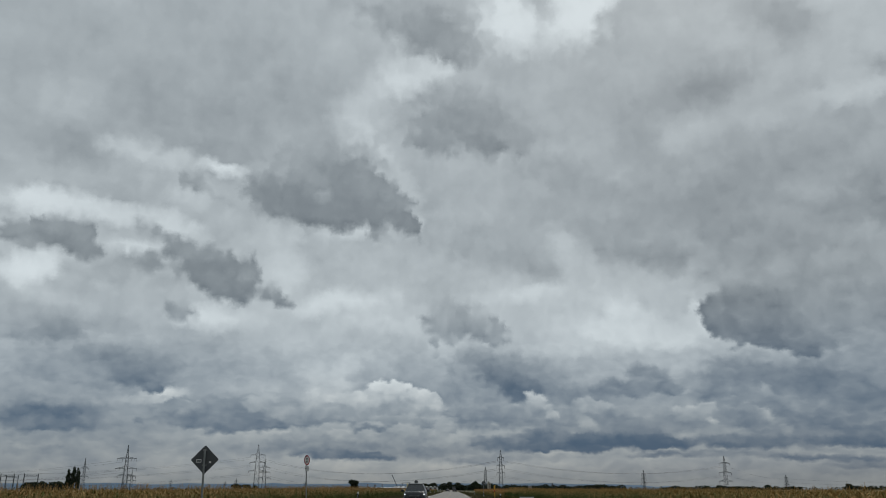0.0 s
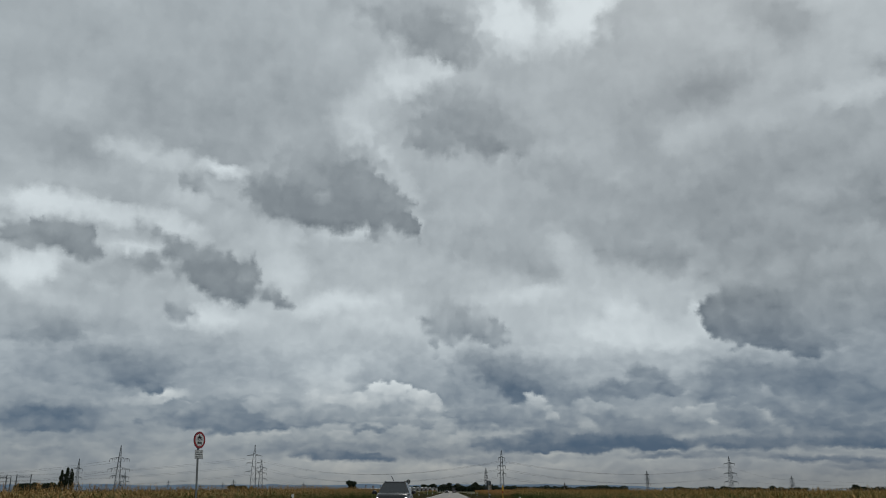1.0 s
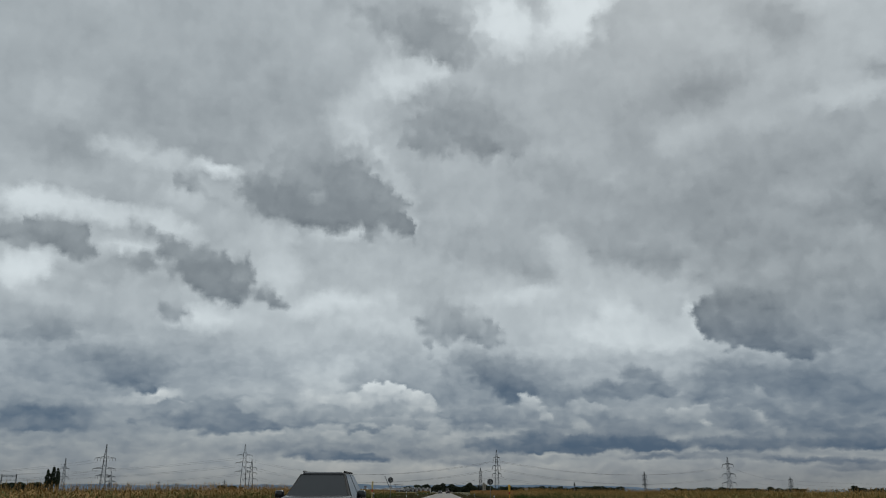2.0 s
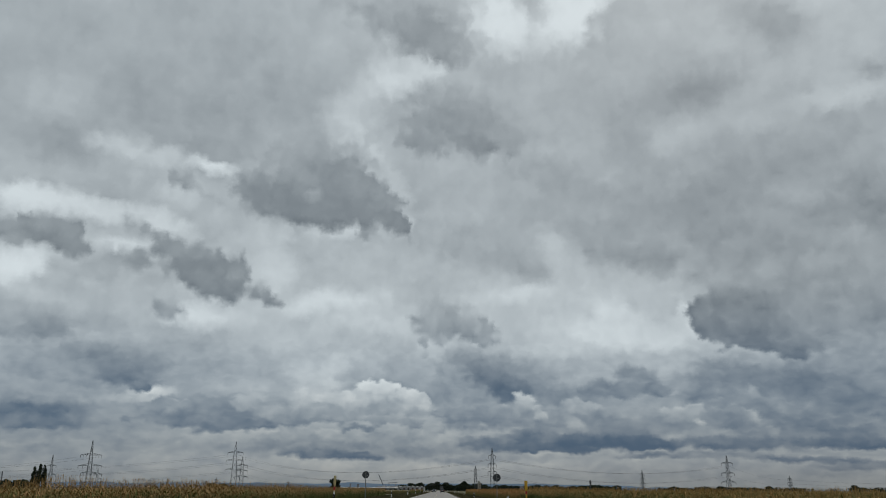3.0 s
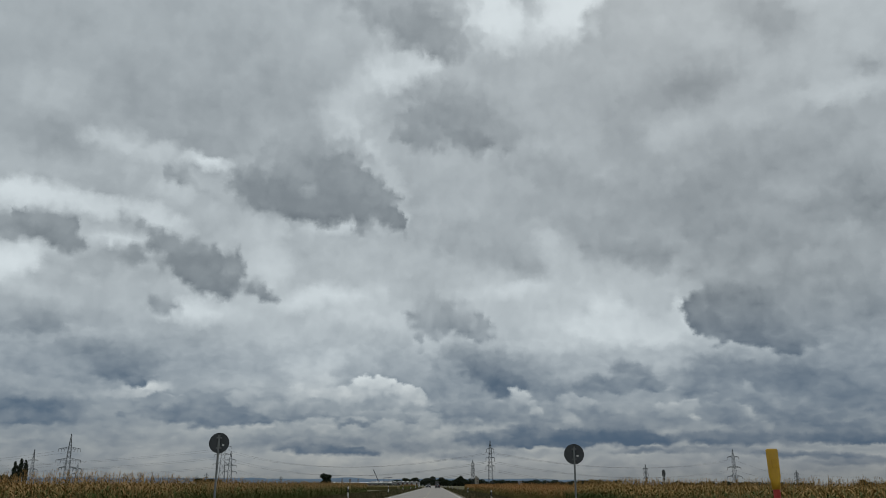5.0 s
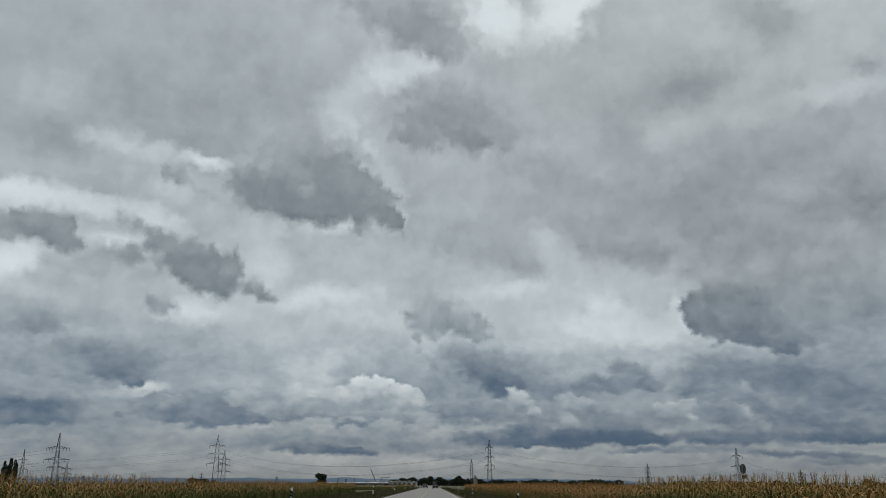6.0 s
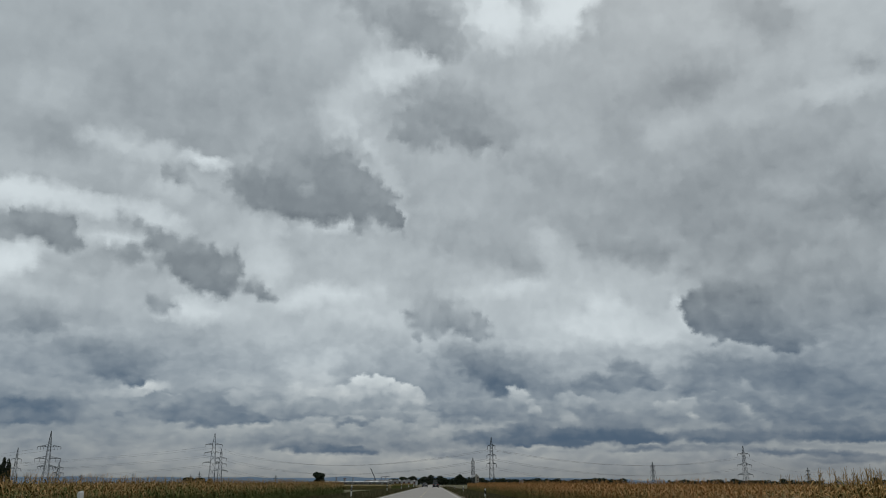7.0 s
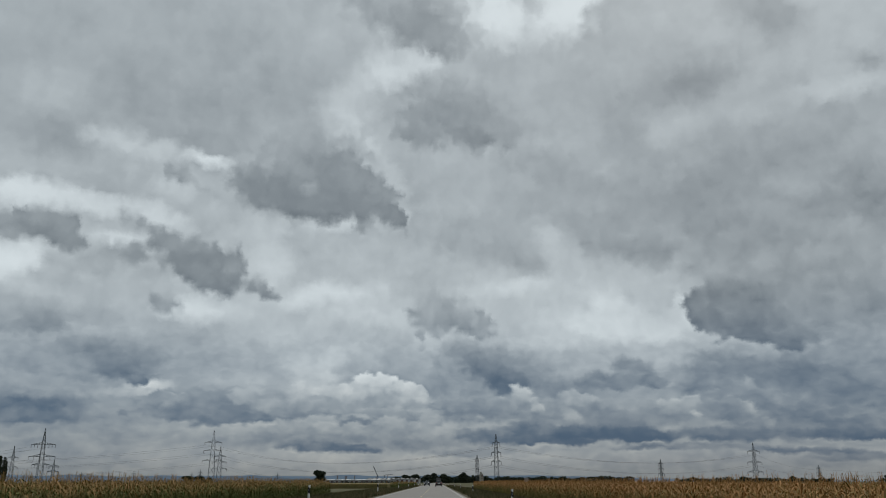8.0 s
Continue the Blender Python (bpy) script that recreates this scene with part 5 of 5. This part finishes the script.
for k, (s, y) in enumerate(spots):
    m = pose(road_x(y) + s * 5.35, y + (2 if s > 0 else 0), (0.03 if s < 0 else -0.22), random.uniform(-1.5, 1.5), random.uniform(-1.5, 1.5), random.uniform(-8, 8))
    if k == 0:
        first_post.matrix_basis = m
    else:
        copy_thing(first_post, m)


def marker(x, y, top, upper, lean, label, broad=1.0):
    """A pipeline marker: a narrow post with a red band and a wider flat head."""
    z0 = ground_z(x + 1.4) - 0.05
    root = thing("marker_post", label, "marker post", pose(x, y, z0, 0, lean, 6), "marker posts")
    h = top - z0
    bm = bmesh.new()
    rod(bm, (0, 0, 0), (0, 0, h - 0.93), 0.055, 0.055, 12)
    part("lower_post", bm, MARKER_YELLOW if upper is MARKER_YELLOW else MARKER_PALE, root)
    bm = bmesh.new()
    rod(bm, (0, 0, h - 0.93), (0, 0, h - 0.70), 0.063, 0.063, 12)
    part("red_band", bm, MARKER_RED, root)
    bm = bmesh.new()
    prof = [(h - 0.70, 0.055, 0.055), (h - 0.55, 0.07, 0.05), (h - 0.48, 0.085, 0.045), (h - 0.03, 0.088, 0.045), (h, 0.078, 0.04)]
    loft(bm, [[(w * broad * math.cos(a), d * math.sin(a), z) for a in [q * math.tau / 14 for q in range(14)]] for z, w, d in prof])
    part("head", bm, upper, root, "", True)
    bm = bmesh.new()
    box(bm, 0, -0.05, h - 0.25, 0.10, 0.012, 0.16, 0.003)
    part("label_plate", bm, upper, root)


marker(-7.3, 123.2, 2.05, MARKER_PALE, 1.5, "faded yellow pipeline marker post with a red band")
marker(5.98, 128.4, 1.80, MARKER_YELLOW, -1.0, "bright yellow pipeline marker post with a red band", 1.3)


def disc(r, n=48):
    return [(r * math.cos(k * math.tau / n), r * math.sin(k * math.tau / n)) for k in range(n)]


def sign_post(root, height, r=0.032):
    bm = bmesh.new()
    rod(bm, (0, 0.06, -0.3), (0, 0.06, height), r, r, 14)
    part("pole", bm, GALVANISED, root)
    bm = bmesh.new()
    rod(bm, (0, 0.06, height), (0, 0.06, height + 0.02), r * 1.1, r * 0.8, 14)
    part("cap", bm, SIGN_BLACK, root)


def clamps(root, z_list, y):
    for z in z_list:
        bm = bmesh.new()
        box(bm, 0, y, z, 0.16, 0.05, 0.035, 0.006)
        part("clamp", bm, GALVANISED, root)


def sign_from_behind(x, y, z, radius, turn, label, plate_below=False):
    """A round traffic sign that shows its dark back and its pole."""
    z0 = ground_z(x + 1.4)
    root = thing("traffic_sign", label, "road sign", pose(x, y, z0, 0, 0, 180 + turn), "round signs")
    sign_post(root, z - z0 + radius * 0.75)
    bm = bmesh.new()
    plate(bm, [(a, b + z - z0) for a, b in disc(radius)], 0.0, -0.004)
    part("panel", bm, SIGN_BACK, root)
    bm = bmesh.new()
    outer, inner = disc(radius), disc(radius - 0.015)
    a = [bm.verts.new((p, 0.012, q + z - z0)) for p, q in outer]
    b = [bm.verts.new((p, 0.012, q + z - z0)) for p, q in inner]
    c = [bm.verts.new((p, -0.006, q + z - z0)) for p, q in outer]
    for k in range(48):
        j = (k + 1) % 48
        bm.faces.new((a[k], a[j], b[j], b[k]))
        bm.faces.new((a[k], c[k], c[j], a[j]))
    part("rim", bm, SIGN_BACK, root)
    bm = bmesh.new()
    plate(bm, [(p, q + z - z0) for p, q in disc(radius - 0.02)], -0.010, -0.006)
    part("face", bm, SIGN_WHITE, root)
    clamps(root, (z - z0 - radius * 0.5, z - z0 + radius * 0.5), 0.03)
    bm = bmesh.new()
    if plate_below:
        box(bm, 0, 0.0, z - z0 - radius - 0.2, radius * 1.3, 0.012, 0.26, 0.004)
        part("extra_plate", bm, SIGN_BACK, root)
    else:
        box(bm, -0.12, 0.004, z - z0 - 0.06, 0.07, 0.006, 0.05)
        part("sticker", bm, SIGN_WHITE, root)


sign_from_behind(-6.65, 138.4, 2.37, 0.30, 4, "round road sign seen from its dark grey back")
sign_from_behind(4.76, 142.8, 2.22, 0.35, -6, "round road sign seen from its dark grey back")
sign_from_behind(23.0, 198.4, 2.33, 0.37, -76, "round road sign with an extra plate, turned sideways above the corn", True)


def rounded_diamond(half, round_r):
    pts = []
    for cx, cz, a0 in ((half, 0, -45), (0, half, 45), (-half, 0, 135), (0, -half, 225)):
        q = round_r * 1.414
        ox, oz = (cx - math.copysign(q, cx) if cx else 0), (cz - math.copysign(q, cz) if cz else 0)
        for k in range(7):
            a = radians(a0 + 15 * k)
            pts.append((ox + round_r * math.cos(a), oz + round_r * math.sin(a)))
    return pts


z0 = ground_z(-7.8)
root = thing("priority_sign", "diamond road sign seen from its dark grey back", "road sign", pose(-9.25, 30.27, z0, 0, 1.0, 180))
zc = 2.24 - z0
sign_post(root, zc + 0.38, 0.038)
bm = bmesh.new()
plate(bm, [(a, b + zc) for a, b in rounded_diamond(0.525, 0.05)], 0.0, -0.004)
part("panel", bm, SIGN_BACK, root)
bm = bmesh.new()
plate(bm, [(a, b + zc) for a, b in rounded_diamond(0.50, 0.05)], -0.010, -0.006)
part("face", bm, SIGN_WHITE, root)
clamps(root, (zc - 0.2, zc + 0.34), 0.03)
bm = bmesh.new()
box(bm, 0.22, 0.004, zc - 0.04, 0.19, 0.006, 0.12)
part("sticker", bm, SIGN_WHITE, root)
bm = bmesh.new()
box(bm, 0.22, 0.009, zc - 0.04, 0.15, 0.006, 0.06)
part("sticker_print", bm, SIGN_BACK, root)
bm = bmesh.new()
box(bm, -0.20, 0.004, zc - 0.09, 0.08, 0.006, 0.06)
part("sticker", bm, SIGN_WHITE, root)


def lettering(body, size, x, z, y, parent):
    data = bpy.data.curves.new("lettering", "FONT")
    data.body, data.size, data.align_x, data.align_y = body, size, "CENTER", "CENTER"
    data.extrude = 0.0008
    data.offset = 0.0025
    data.materials.append(SIGN_BLACK)
    ob = new("lettering", data)
    ob.parent = parent
    ob.matrix_basis = pose(x, y, z, 90, 0, 0)
    return ob


# no-entry sign for motor vehicles, with its extra plate
z0 = ground_z(-8.35)
root = thing("traffic_sign", "round red-rimmed sign banning motorcycles and cars, with extra plate", "road sign", pose(-9.58, 53.64, z0 - 0.1, -2.3, -1.0, 66))
zc = 3.13 - z0
sign_post(root, zc + 0.25, 0.038)
bm = bmesh.new()
plate(bm, [(a, b + zc) for a, b in disc(0.315)], 0.02, 0.0)
part("panel", bm, SIGN_BACK, root)
bm = bmesh.new()
a = [bm.verts.new((p, -0.004, q + zc)) for p, q in disc(0.312)]
b = [bm.verts.new((p, -0.004, q + zc)) for p, q in disc(0.235)]
for k in range(48):
    bm.faces.new((a[k], a[(k + 1) % 48], b[(k + 1) % 48], b[k]))
part("red_ring", bm, SIGN_RED, root)
bm = bmesh.new()
plate(bm, [(p, q + zc) for p, q in disc(0.235)], -0.003, 0.0)
part("white_field", bm, SIGN_WHITE, root)
bm = bmesh.new()
box(bm, 0, -0.006, zc + 0.005, 0.45, 0.003, 0.012)
part("divider", bm, SIGN_BLACK, root)
# motorcycle as plain shapes
bm = bmesh.new()
for s in (-1, 1):
    outer, inner = disc(0.046, 20), disc(0.026, 20)
    for k in range(20):
        q = (k + 1) % 20
        plate(bm, [(e + s * 0.085, f + zc + 0.06) for e, f in (outer[k], outer[q], inner[q], inner[k])], -0.007, -0.004)
plate(bm, [(-0.08, zc + 0.055), (0.05, zc + 0.055), (0.085, zc + 0.07), (0.055, zc + 0.125), (-0.02, zc + 0.11), (-0.095, zc + 0.115)], -0.007, -0.004)
plate(bm, [(-0.05, zc + 0.11), (-0.005, zc + 0.10), (0.06, zc + 0.13), (0.055, zc + 0.145), (0.015, zc + 0.145), (0.0, zc + 0.17), (-0.045, zc + 0.165)], -0.007, -0.004)
plate(bm, [(e - 0.005, f + zc + 0.192) for e, f in disc(0.024, 16)], -0.007, -0.004)
part("motorcycle_symbol", bm, SIGN_BLACK, root)
# car seen from the front as plain shapes
bm = bmesh.new()
plate(bm, [(-0.115, zc - 0.135), (0.115, zc - 0.135), (0.115, zc - 0.085), (0.09, zc - 0.075), (0.07, zc - 0.025), (-0.07, zc - 0.025), (-0.09, zc - 0.075), (-0.115, zc - 0.085)], -0.007, -0.004)
for s in (-1, 1):
    plate(bm, [(s * 0.09 - 0.02, zc - 0.17), (s * 0.09 + 0.02, zc - 0.17), (s * 0.09 + 0.02, zc - 0.135), (s * 0.09 - 0.02, zc - 0.135)], -0.007, -0.004)
part("car_symbol", bm, SIGN_BLACK, root)
bm = bmesh.new()
plate(bm, [(-0.072, zc - 0.078), (0.072, zc - 0.078), (0.056, zc - 0.04), (-0.056, zc - 0.04)], -0.009, -0.0075)
part("car_window", bm, SIGN_WHITE, root)
zp = zc - 0.53
bm = bmesh.new()
box(bm, 0, 0.008, zp, 0.44, 0.012, 0.32, 0.004)
extra = part("extra_plate", bm, SIGN_BLACK, root)
bm = bmesh.new()
box(bm, 0, 0.0, zp, 0.415, 0.008, 0.295, 0.002)
part("plate_face", bm, SIGN_WHITE, extra)
for k, words in enumerate(("Land- und", "forstwirtsch.", "Verkehr frei")):
    lettering(words, 0.078, 0, zp + 0.09 - 0.09 * k, -0.0052, extra)
clamps(root, (zc - 0.18, zc + 0.18, zp), 0.035)

# low white board on the verge
root = thing("notice_board", "low white notice board with a grey frame on the verge", "board", pose(7.3, 86, ground_z(8.7) + 0.22, 0, 0, -4))
bm = bmesh.new()
box(bm, 0, 0, 0.52, 1.5, 0.03, 0.62, 0.01)
part("frame", bm, GALVANISED, root)
bm = bmesh.new()
box(bm, 0, -0.02, 0.52, 1.42, 0.012, 0.54, 0.004)
part("panel", bm, SIGN_WHITE, root)
for k, (w, z) in enumerate(((0.9, 0.66), (1.1, 0.54), (0.7, 0.42))):
    bm = bmesh.new()
    box(bm, 0, -0.028, z, w, 0.004, 0.05)
    part("text_bar", bm, SIGN_BACK, root)
for s in (-0.6, 0.6):
    bm = bmesh.new()
    rod(bm, (s, 0.035, -0.5), (s, 0.035, 0.85), 0.03, 0.03, 10)
    part("leg", bm, GALVANISED, root)

# ---- vehicles ----
CAR_BLACK = material("black_car_paint", (0.012, 0.013, 0.016), (0.02, 0.02, 0.023), 2.0, 0.22, bump=0)
CAR_DARK = material("dark_car_paint", (0.03, 0.022, 0.022), (0.02, 0.02, 0.022), 2.0, 0.25, bump=0)
CAR_GLASS = material("tinted_glass", (0.022, 0.027, 0.031), (0.018, 0.022, 0.026), 1.0, 0.05, bump=0)
CAR_TRIM = material("black_trim", (0.015, 0.015, 0.016), (0.03, 0.03, 0.03), 6.0, 0.6, bump=0.1)
CHROME = material("bright_trim", (0.55, 0.56, 0.58), (0.45, 0.46, 0.48), 4.0, 0.2, 0.9, bump=0)
TYRE = material("tyre_rubber", (0.02, 0.02, 0.02), (0.03, 0.03, 0.03), 8.0, 0.9, bump=0.3)
LAMP_RED = material("tail_lamp", (0.30, 0.012, 0.01), (0.22, 0.01, 0.01), 6.0, 0.25, bump=0)
TARP = material("truck_tarp", (0.10, 0.10, 0.10), (0.075, 0.075, 0.075), 0.8, 0.7, bump=0.1)
HEADLAMP = bpy.data.materials.new("lit_headlamp")
HEADLAMP.use_nodes = True
hb = HEADLAMP.node_tree.nodes["Principled BSDF"]
hb.inputs["Base Color"].default_value = (0.8, 0.82, 0.85, 1)
hb.inputs["Emission Color"].default_value = (0.95, 0.97, 1.0, 1)
hb.inputs["Emission Strength"].default_value = 1.6


def ring(y, z0, z1, w0, w1, r=0.09):
    """A rounded cross-section of a car body: half width w0 below, w1 above."""
    pts = []
    for sx, w, z, sz in ((1, w0, z0, 1), (1, w1, z1, -1), (-1, w1, z1, -1), (-1, w0, z0, 1)):
        steps = (0, 1, 2, 3)
        # from the flat floor to the side for the lower corners, and the other way above
        arc = [(sx * (w - r * (1 - math.sin(radians(30 * k)))), y, z + sz * r * (1 - math.cos(radians(30 * k)))) for k in steps]
        if (sx, sz) in ((1, -1), (-1, 1)):
            arc = arc[::-1]
        pts += arc
    return pts


def car(name, x, y, turn, paint, label, length=4.65, width=1.86, height=1.64, lit=True, group="cars"):
    """A car whose front points along -y before it is turned."""
    root = thing(name, label, "car", pose(x, y, 0.02, 0, 0, turn), group)
    L, W, H = length / 2, width / 2, height
    belt = H * 0.60
    bm = bmesh.new()
    loft(bm, [ring(-L, 0.42, 0.72, W * 0.70, W * 0.62, 0.10), ring(-L + 0.06, 0.26, 0.86, W * 0.86, W * 0.76, 0.14), ring(-L + 0.22, 0.22, 0.98, W * 0.95, W * 0.84, 0.14), ring(-L + 0.6, 0.22, 1.03, W, W * 0.88, 0.14), ring(-L + 1.25, 0.24, belt + 0.07, W, W * 0.92, 0.10), ring(-0.2, 0.24, belt + 0.05, W, W * 0.93, 0.08), ring(L - 0.7, 0.24, belt + 0.08, W, W * 0.92, 0.09), ring(L - 0.15, 0.28, belt + 0.06, W * 0.95, W * 0.86, 0.14), ring(L, 0.42, belt - 0.1, W * 0.84, W * 0.74, 0.12)])
    part("body", bm, paint, root, "", True)
    # glasshouse: windscreen, sides, rear window and roof
    b0, b1 = W * 0.88, W * 0.61
    zb, zt = belt + 0.03, H - 0.07
    front_low, front_top, rear_top, rear_low = -L + 1.15, -L + 1.95, L - 0.75, L - 0.22

    def pane(part_name, pts, out):
        bm = bmesh.new()
        c = sum((Vector(p) for p in pts), Vector()) / 4
        vs = [bm.verts.new(c + (Vector(p) - c) * 0.95 + Vector(out) * 0.012) for p in pts]
        ws = [bm.verts.new(v.co - Vector(out) * 0.03) for v in vs]
        bm.faces.new(vs)
        bm.faces.new(ws[::-1])
        for k in range(4):
            bm.faces.new((vs[k], ws[k], ws[(k + 1) % 4], vs[(k + 1) % 4]))
        part(part_name, bm, CAR_GLASS, root)

    bm = bmesh.new()
    loft(bm, [[(-b0, front_low, zb - 0.05), (b0, front_low, zb - 0.05), (b0, rear_low, zb - 0.05), (-b0, rear_low, zb - 0.05)], [(-b1, front_top, zt), (b1, front_top, zt), (b1, rear_top, zt), (-b1, rear_top, zt)]])
    part("pillars", bm, CAR_TRIM, root)
    pane("windscreen", [(-b0 * 0.97, front_low, zb), (b0 * 0.97, front_low, zb), (b1 * 0.97, front_top, zt), (-b1 * 0.97, front_top, zt)], (0, -0.85, 0.53))
    pane("rear_window", [(b0 * 0.95, rear_low, zb), (-b0 * 0.95, rear_low, zb), (-b1 * 0.95, rear_top, zt), (b1 * 0.95, rear_top, zt)], (0, 0.85, 0.53))
    mid = (front_top + rear_top) / 2
    for s in (-1, 1):
        pane("side_window", [(s * b0, front_low + 0.25, zb), (s * b0, mid - 0.03, zb), (s * b1, mid - 0.03, zt), (s * b1, front_top + 0.08, zt)], (s * 0.95, 0, 0.3))
        pane("side_window", [(s * b0, mid + 0.03, zb), (s * b0, rear_low - 0.3, zb), (s * b1, rear_top - 0.1, zt), (s * b1, mid + 0.03, zt)], (s * 0.95, 0, 0.3))
    bm = bmesh.new()
    loft(bm, [ring(front_top - 0.05, zt - 0.03, zt + 0.01, b1 * 0.97, b1 * 0.90, 0.015), ring(front_top + 0.25, zt - 0.03, zt + 0.055, b1 * 1.01, b1 * 0.93, 0.035), ring(mid, zt - 0.03, H, b1 * 1.02, b1 * 0.93, 0.04), ring(rear_top - 0.2, zt - 0.03, zt + 0.06, b1 * 1.01, b1 * 0.93, 0.035), ring(rear_top + 0.1, zt - 0.03, zt + 0.02, b1 * 0.97, b1 * 0.9, 0.015)])
    part("roof", bm, paint, root, "", True)
    for s in (-1, 1):
        bm = bmesh.new()
        rod(bm, (s * b1 * 0.93, front_top + 0.2, H - 0.01), (s * b1 * 0.93, rear_top - 0.1, H - 0.01), 0.022, 0.022, 8)
        part("roof_rail", bm, CAR_TRIM, root)
        bm = bmesh.new()
        loft(bm, [ring(front_low + 0.42, belt + 0.02, belt + 0.16, 0.09, 0.08, 0.03), ring(front_low + 0.55, belt + 0.0, belt + 0.19, 0.125, 0.11, 0.04), ring(front_low + 0.62, belt + 0.02, belt + 0.17, 0.11, 0.10, 0.04)])
        for v in bm.verts:
            v.co.x += s * (W + 0.10)
        part("wing_mirror", bm, paint, root, "", True)
        bm = bmesh.new()
        loft(bm, [ring(-L + 0.07, 0.76, 0.82, 0.12, 0.10, 0.025), ring(-L + 0.30, 0.78, 0.88, 0.15, 0.12, 0.03)])
        for v in bm.verts:
            v.co.x += s * (W * 0.70)
        part("headlight", bm, HEADLAMP if lit else CHROME, root)
        bm = bmesh.new()
        loft(bm, [ring(L - 0.16, 0.80, 1.0, 0.17, 0.14, 0.03), ring(L + 0.005, 0.82, 0.96, 0.15, 0.12, 0.03)])
        for v in bm.verts:
            v.co.x += s * (W * 0.70)
        part("tail_light", bm, LAMP_RED, root)
        for wy in (-L + 0.85, L - 0.85):
            bm = bmesh.new()
            rod(bm, (s * (W - 0.22), wy, 0.34), (s * (W + 0.005), wy, 0.34), 0.34, 0.34, 24)
            bmesh.ops.bevel(bm, geom=[e for e in bm.edges if len(e.link_faces) == 2 and max(len(f.verts) for f in e.link_faces) > 4], offset=0.03, segments=2, affect="EDGES")
            wheel = part("wheel", bm, TYRE, root)
            bm = bmesh.new()
            rod(bm, (s * (W + 0.0), wy, 0.34), (s * (W + 0.012), wy, 0.34), 0.22, 0.20, 20)
            part("rim", bm, CHROME, wheel)
    bm = bmesh.new()
    loft(bm, [ring(-L - 0.012, 0.60, 0.74, W * 0.42, W * 0.46, 0.03), ring(-L + 0.1, 0.58, 0.80, W * 0.44, W * 0.48, 0.03)])
    grille = part("grille", bm, CAR_TRIM, root)
    bm = bmesh.new()
    rod(bm, (-W * 0.40, -L - 0.02, 0.68), (W * 0.40, -L - 0.02, 0.68), 0.012, 0.012, 6)
    part("grille_bar", bm, CHROME, grille)
    bm = bmesh.new()
    loft(bm, [ring(-L - 0.03, 0.30, 0.40, W * 0.72, W * 0.72, 0.03), ring(-L + 0.2, 0.24, 0.44, W * 0.86, W * 0.86, 0.03)])
    part("front_bumper", bm, CAR_TRIM, root)
    bm = bmesh.new()
    box(bm, 0, -L - 0.045, 0.46, 0.52, 0.012, 0.11, 0.003)
    part("number_plate", bm, SIGN_WHITE, root)
    bm = bmesh.new()
    box(bm, 0, L + 0.01, 0.78, 0.52, 0.012, 0.11, 0.003)
    part("number_plate", bm, SIGN_WHITE, root)
    return root


car("car", -3.25, 67, 0, CAR_BLACK, "black estate car with lit headlights on the road")
car("car", road_x(395) + 1.7, 395, 180, CAR_DARK, "dark hatchback seen from behind on the road", 4.1, 1.78, 1.5, False)
car("car", road_x(430) - 1.8, 432, 0, CAR_BLACK, "dark oncoming car with lit headlights far down the road", 4.4, 1.8, 1.5)

lorry = thing("lorry", "dark covered lorry far down the road", "lorry", pose(road_x(640) + 1.9, 640, 0.02))
bm = bmesh.new()
box(bm, 0, 0, 2.1, 2.4, 6.5, 2.4, 0.05)
part("cargo_box", bm, TARP, lorry)
bm = bmesh.new()
box(bm, 0, 4.4, 1.6, 2.3, 1.9, 2.2, 0.15)
part("cab", bm, CAR_DARK, lorry)
bm = bmesh.new()
box(bm, 0, 0.4, 0.75, 1.0, 8.4, 0.25, 0.02)
part("chassis", bm, CAR_TRIM, lorry)
for s in (-1, 1):
    for wy in (-2.2, 4.2):
        bm = bmesh.new()
        rod(bm, (s * 0.8, wy, 0.48), (s * 1.15, wy, 0.48), 0.48, 0.48, 20)
        part("wheel", bm, TYRE, lorry)
    bm = bmesh.new()
    box(bm, s * 0.9, -3.27, 0.78, 0.35, 0.05, 0.14, 0.01)
    part("tail_light", bm, LAMP_RED, lorry)
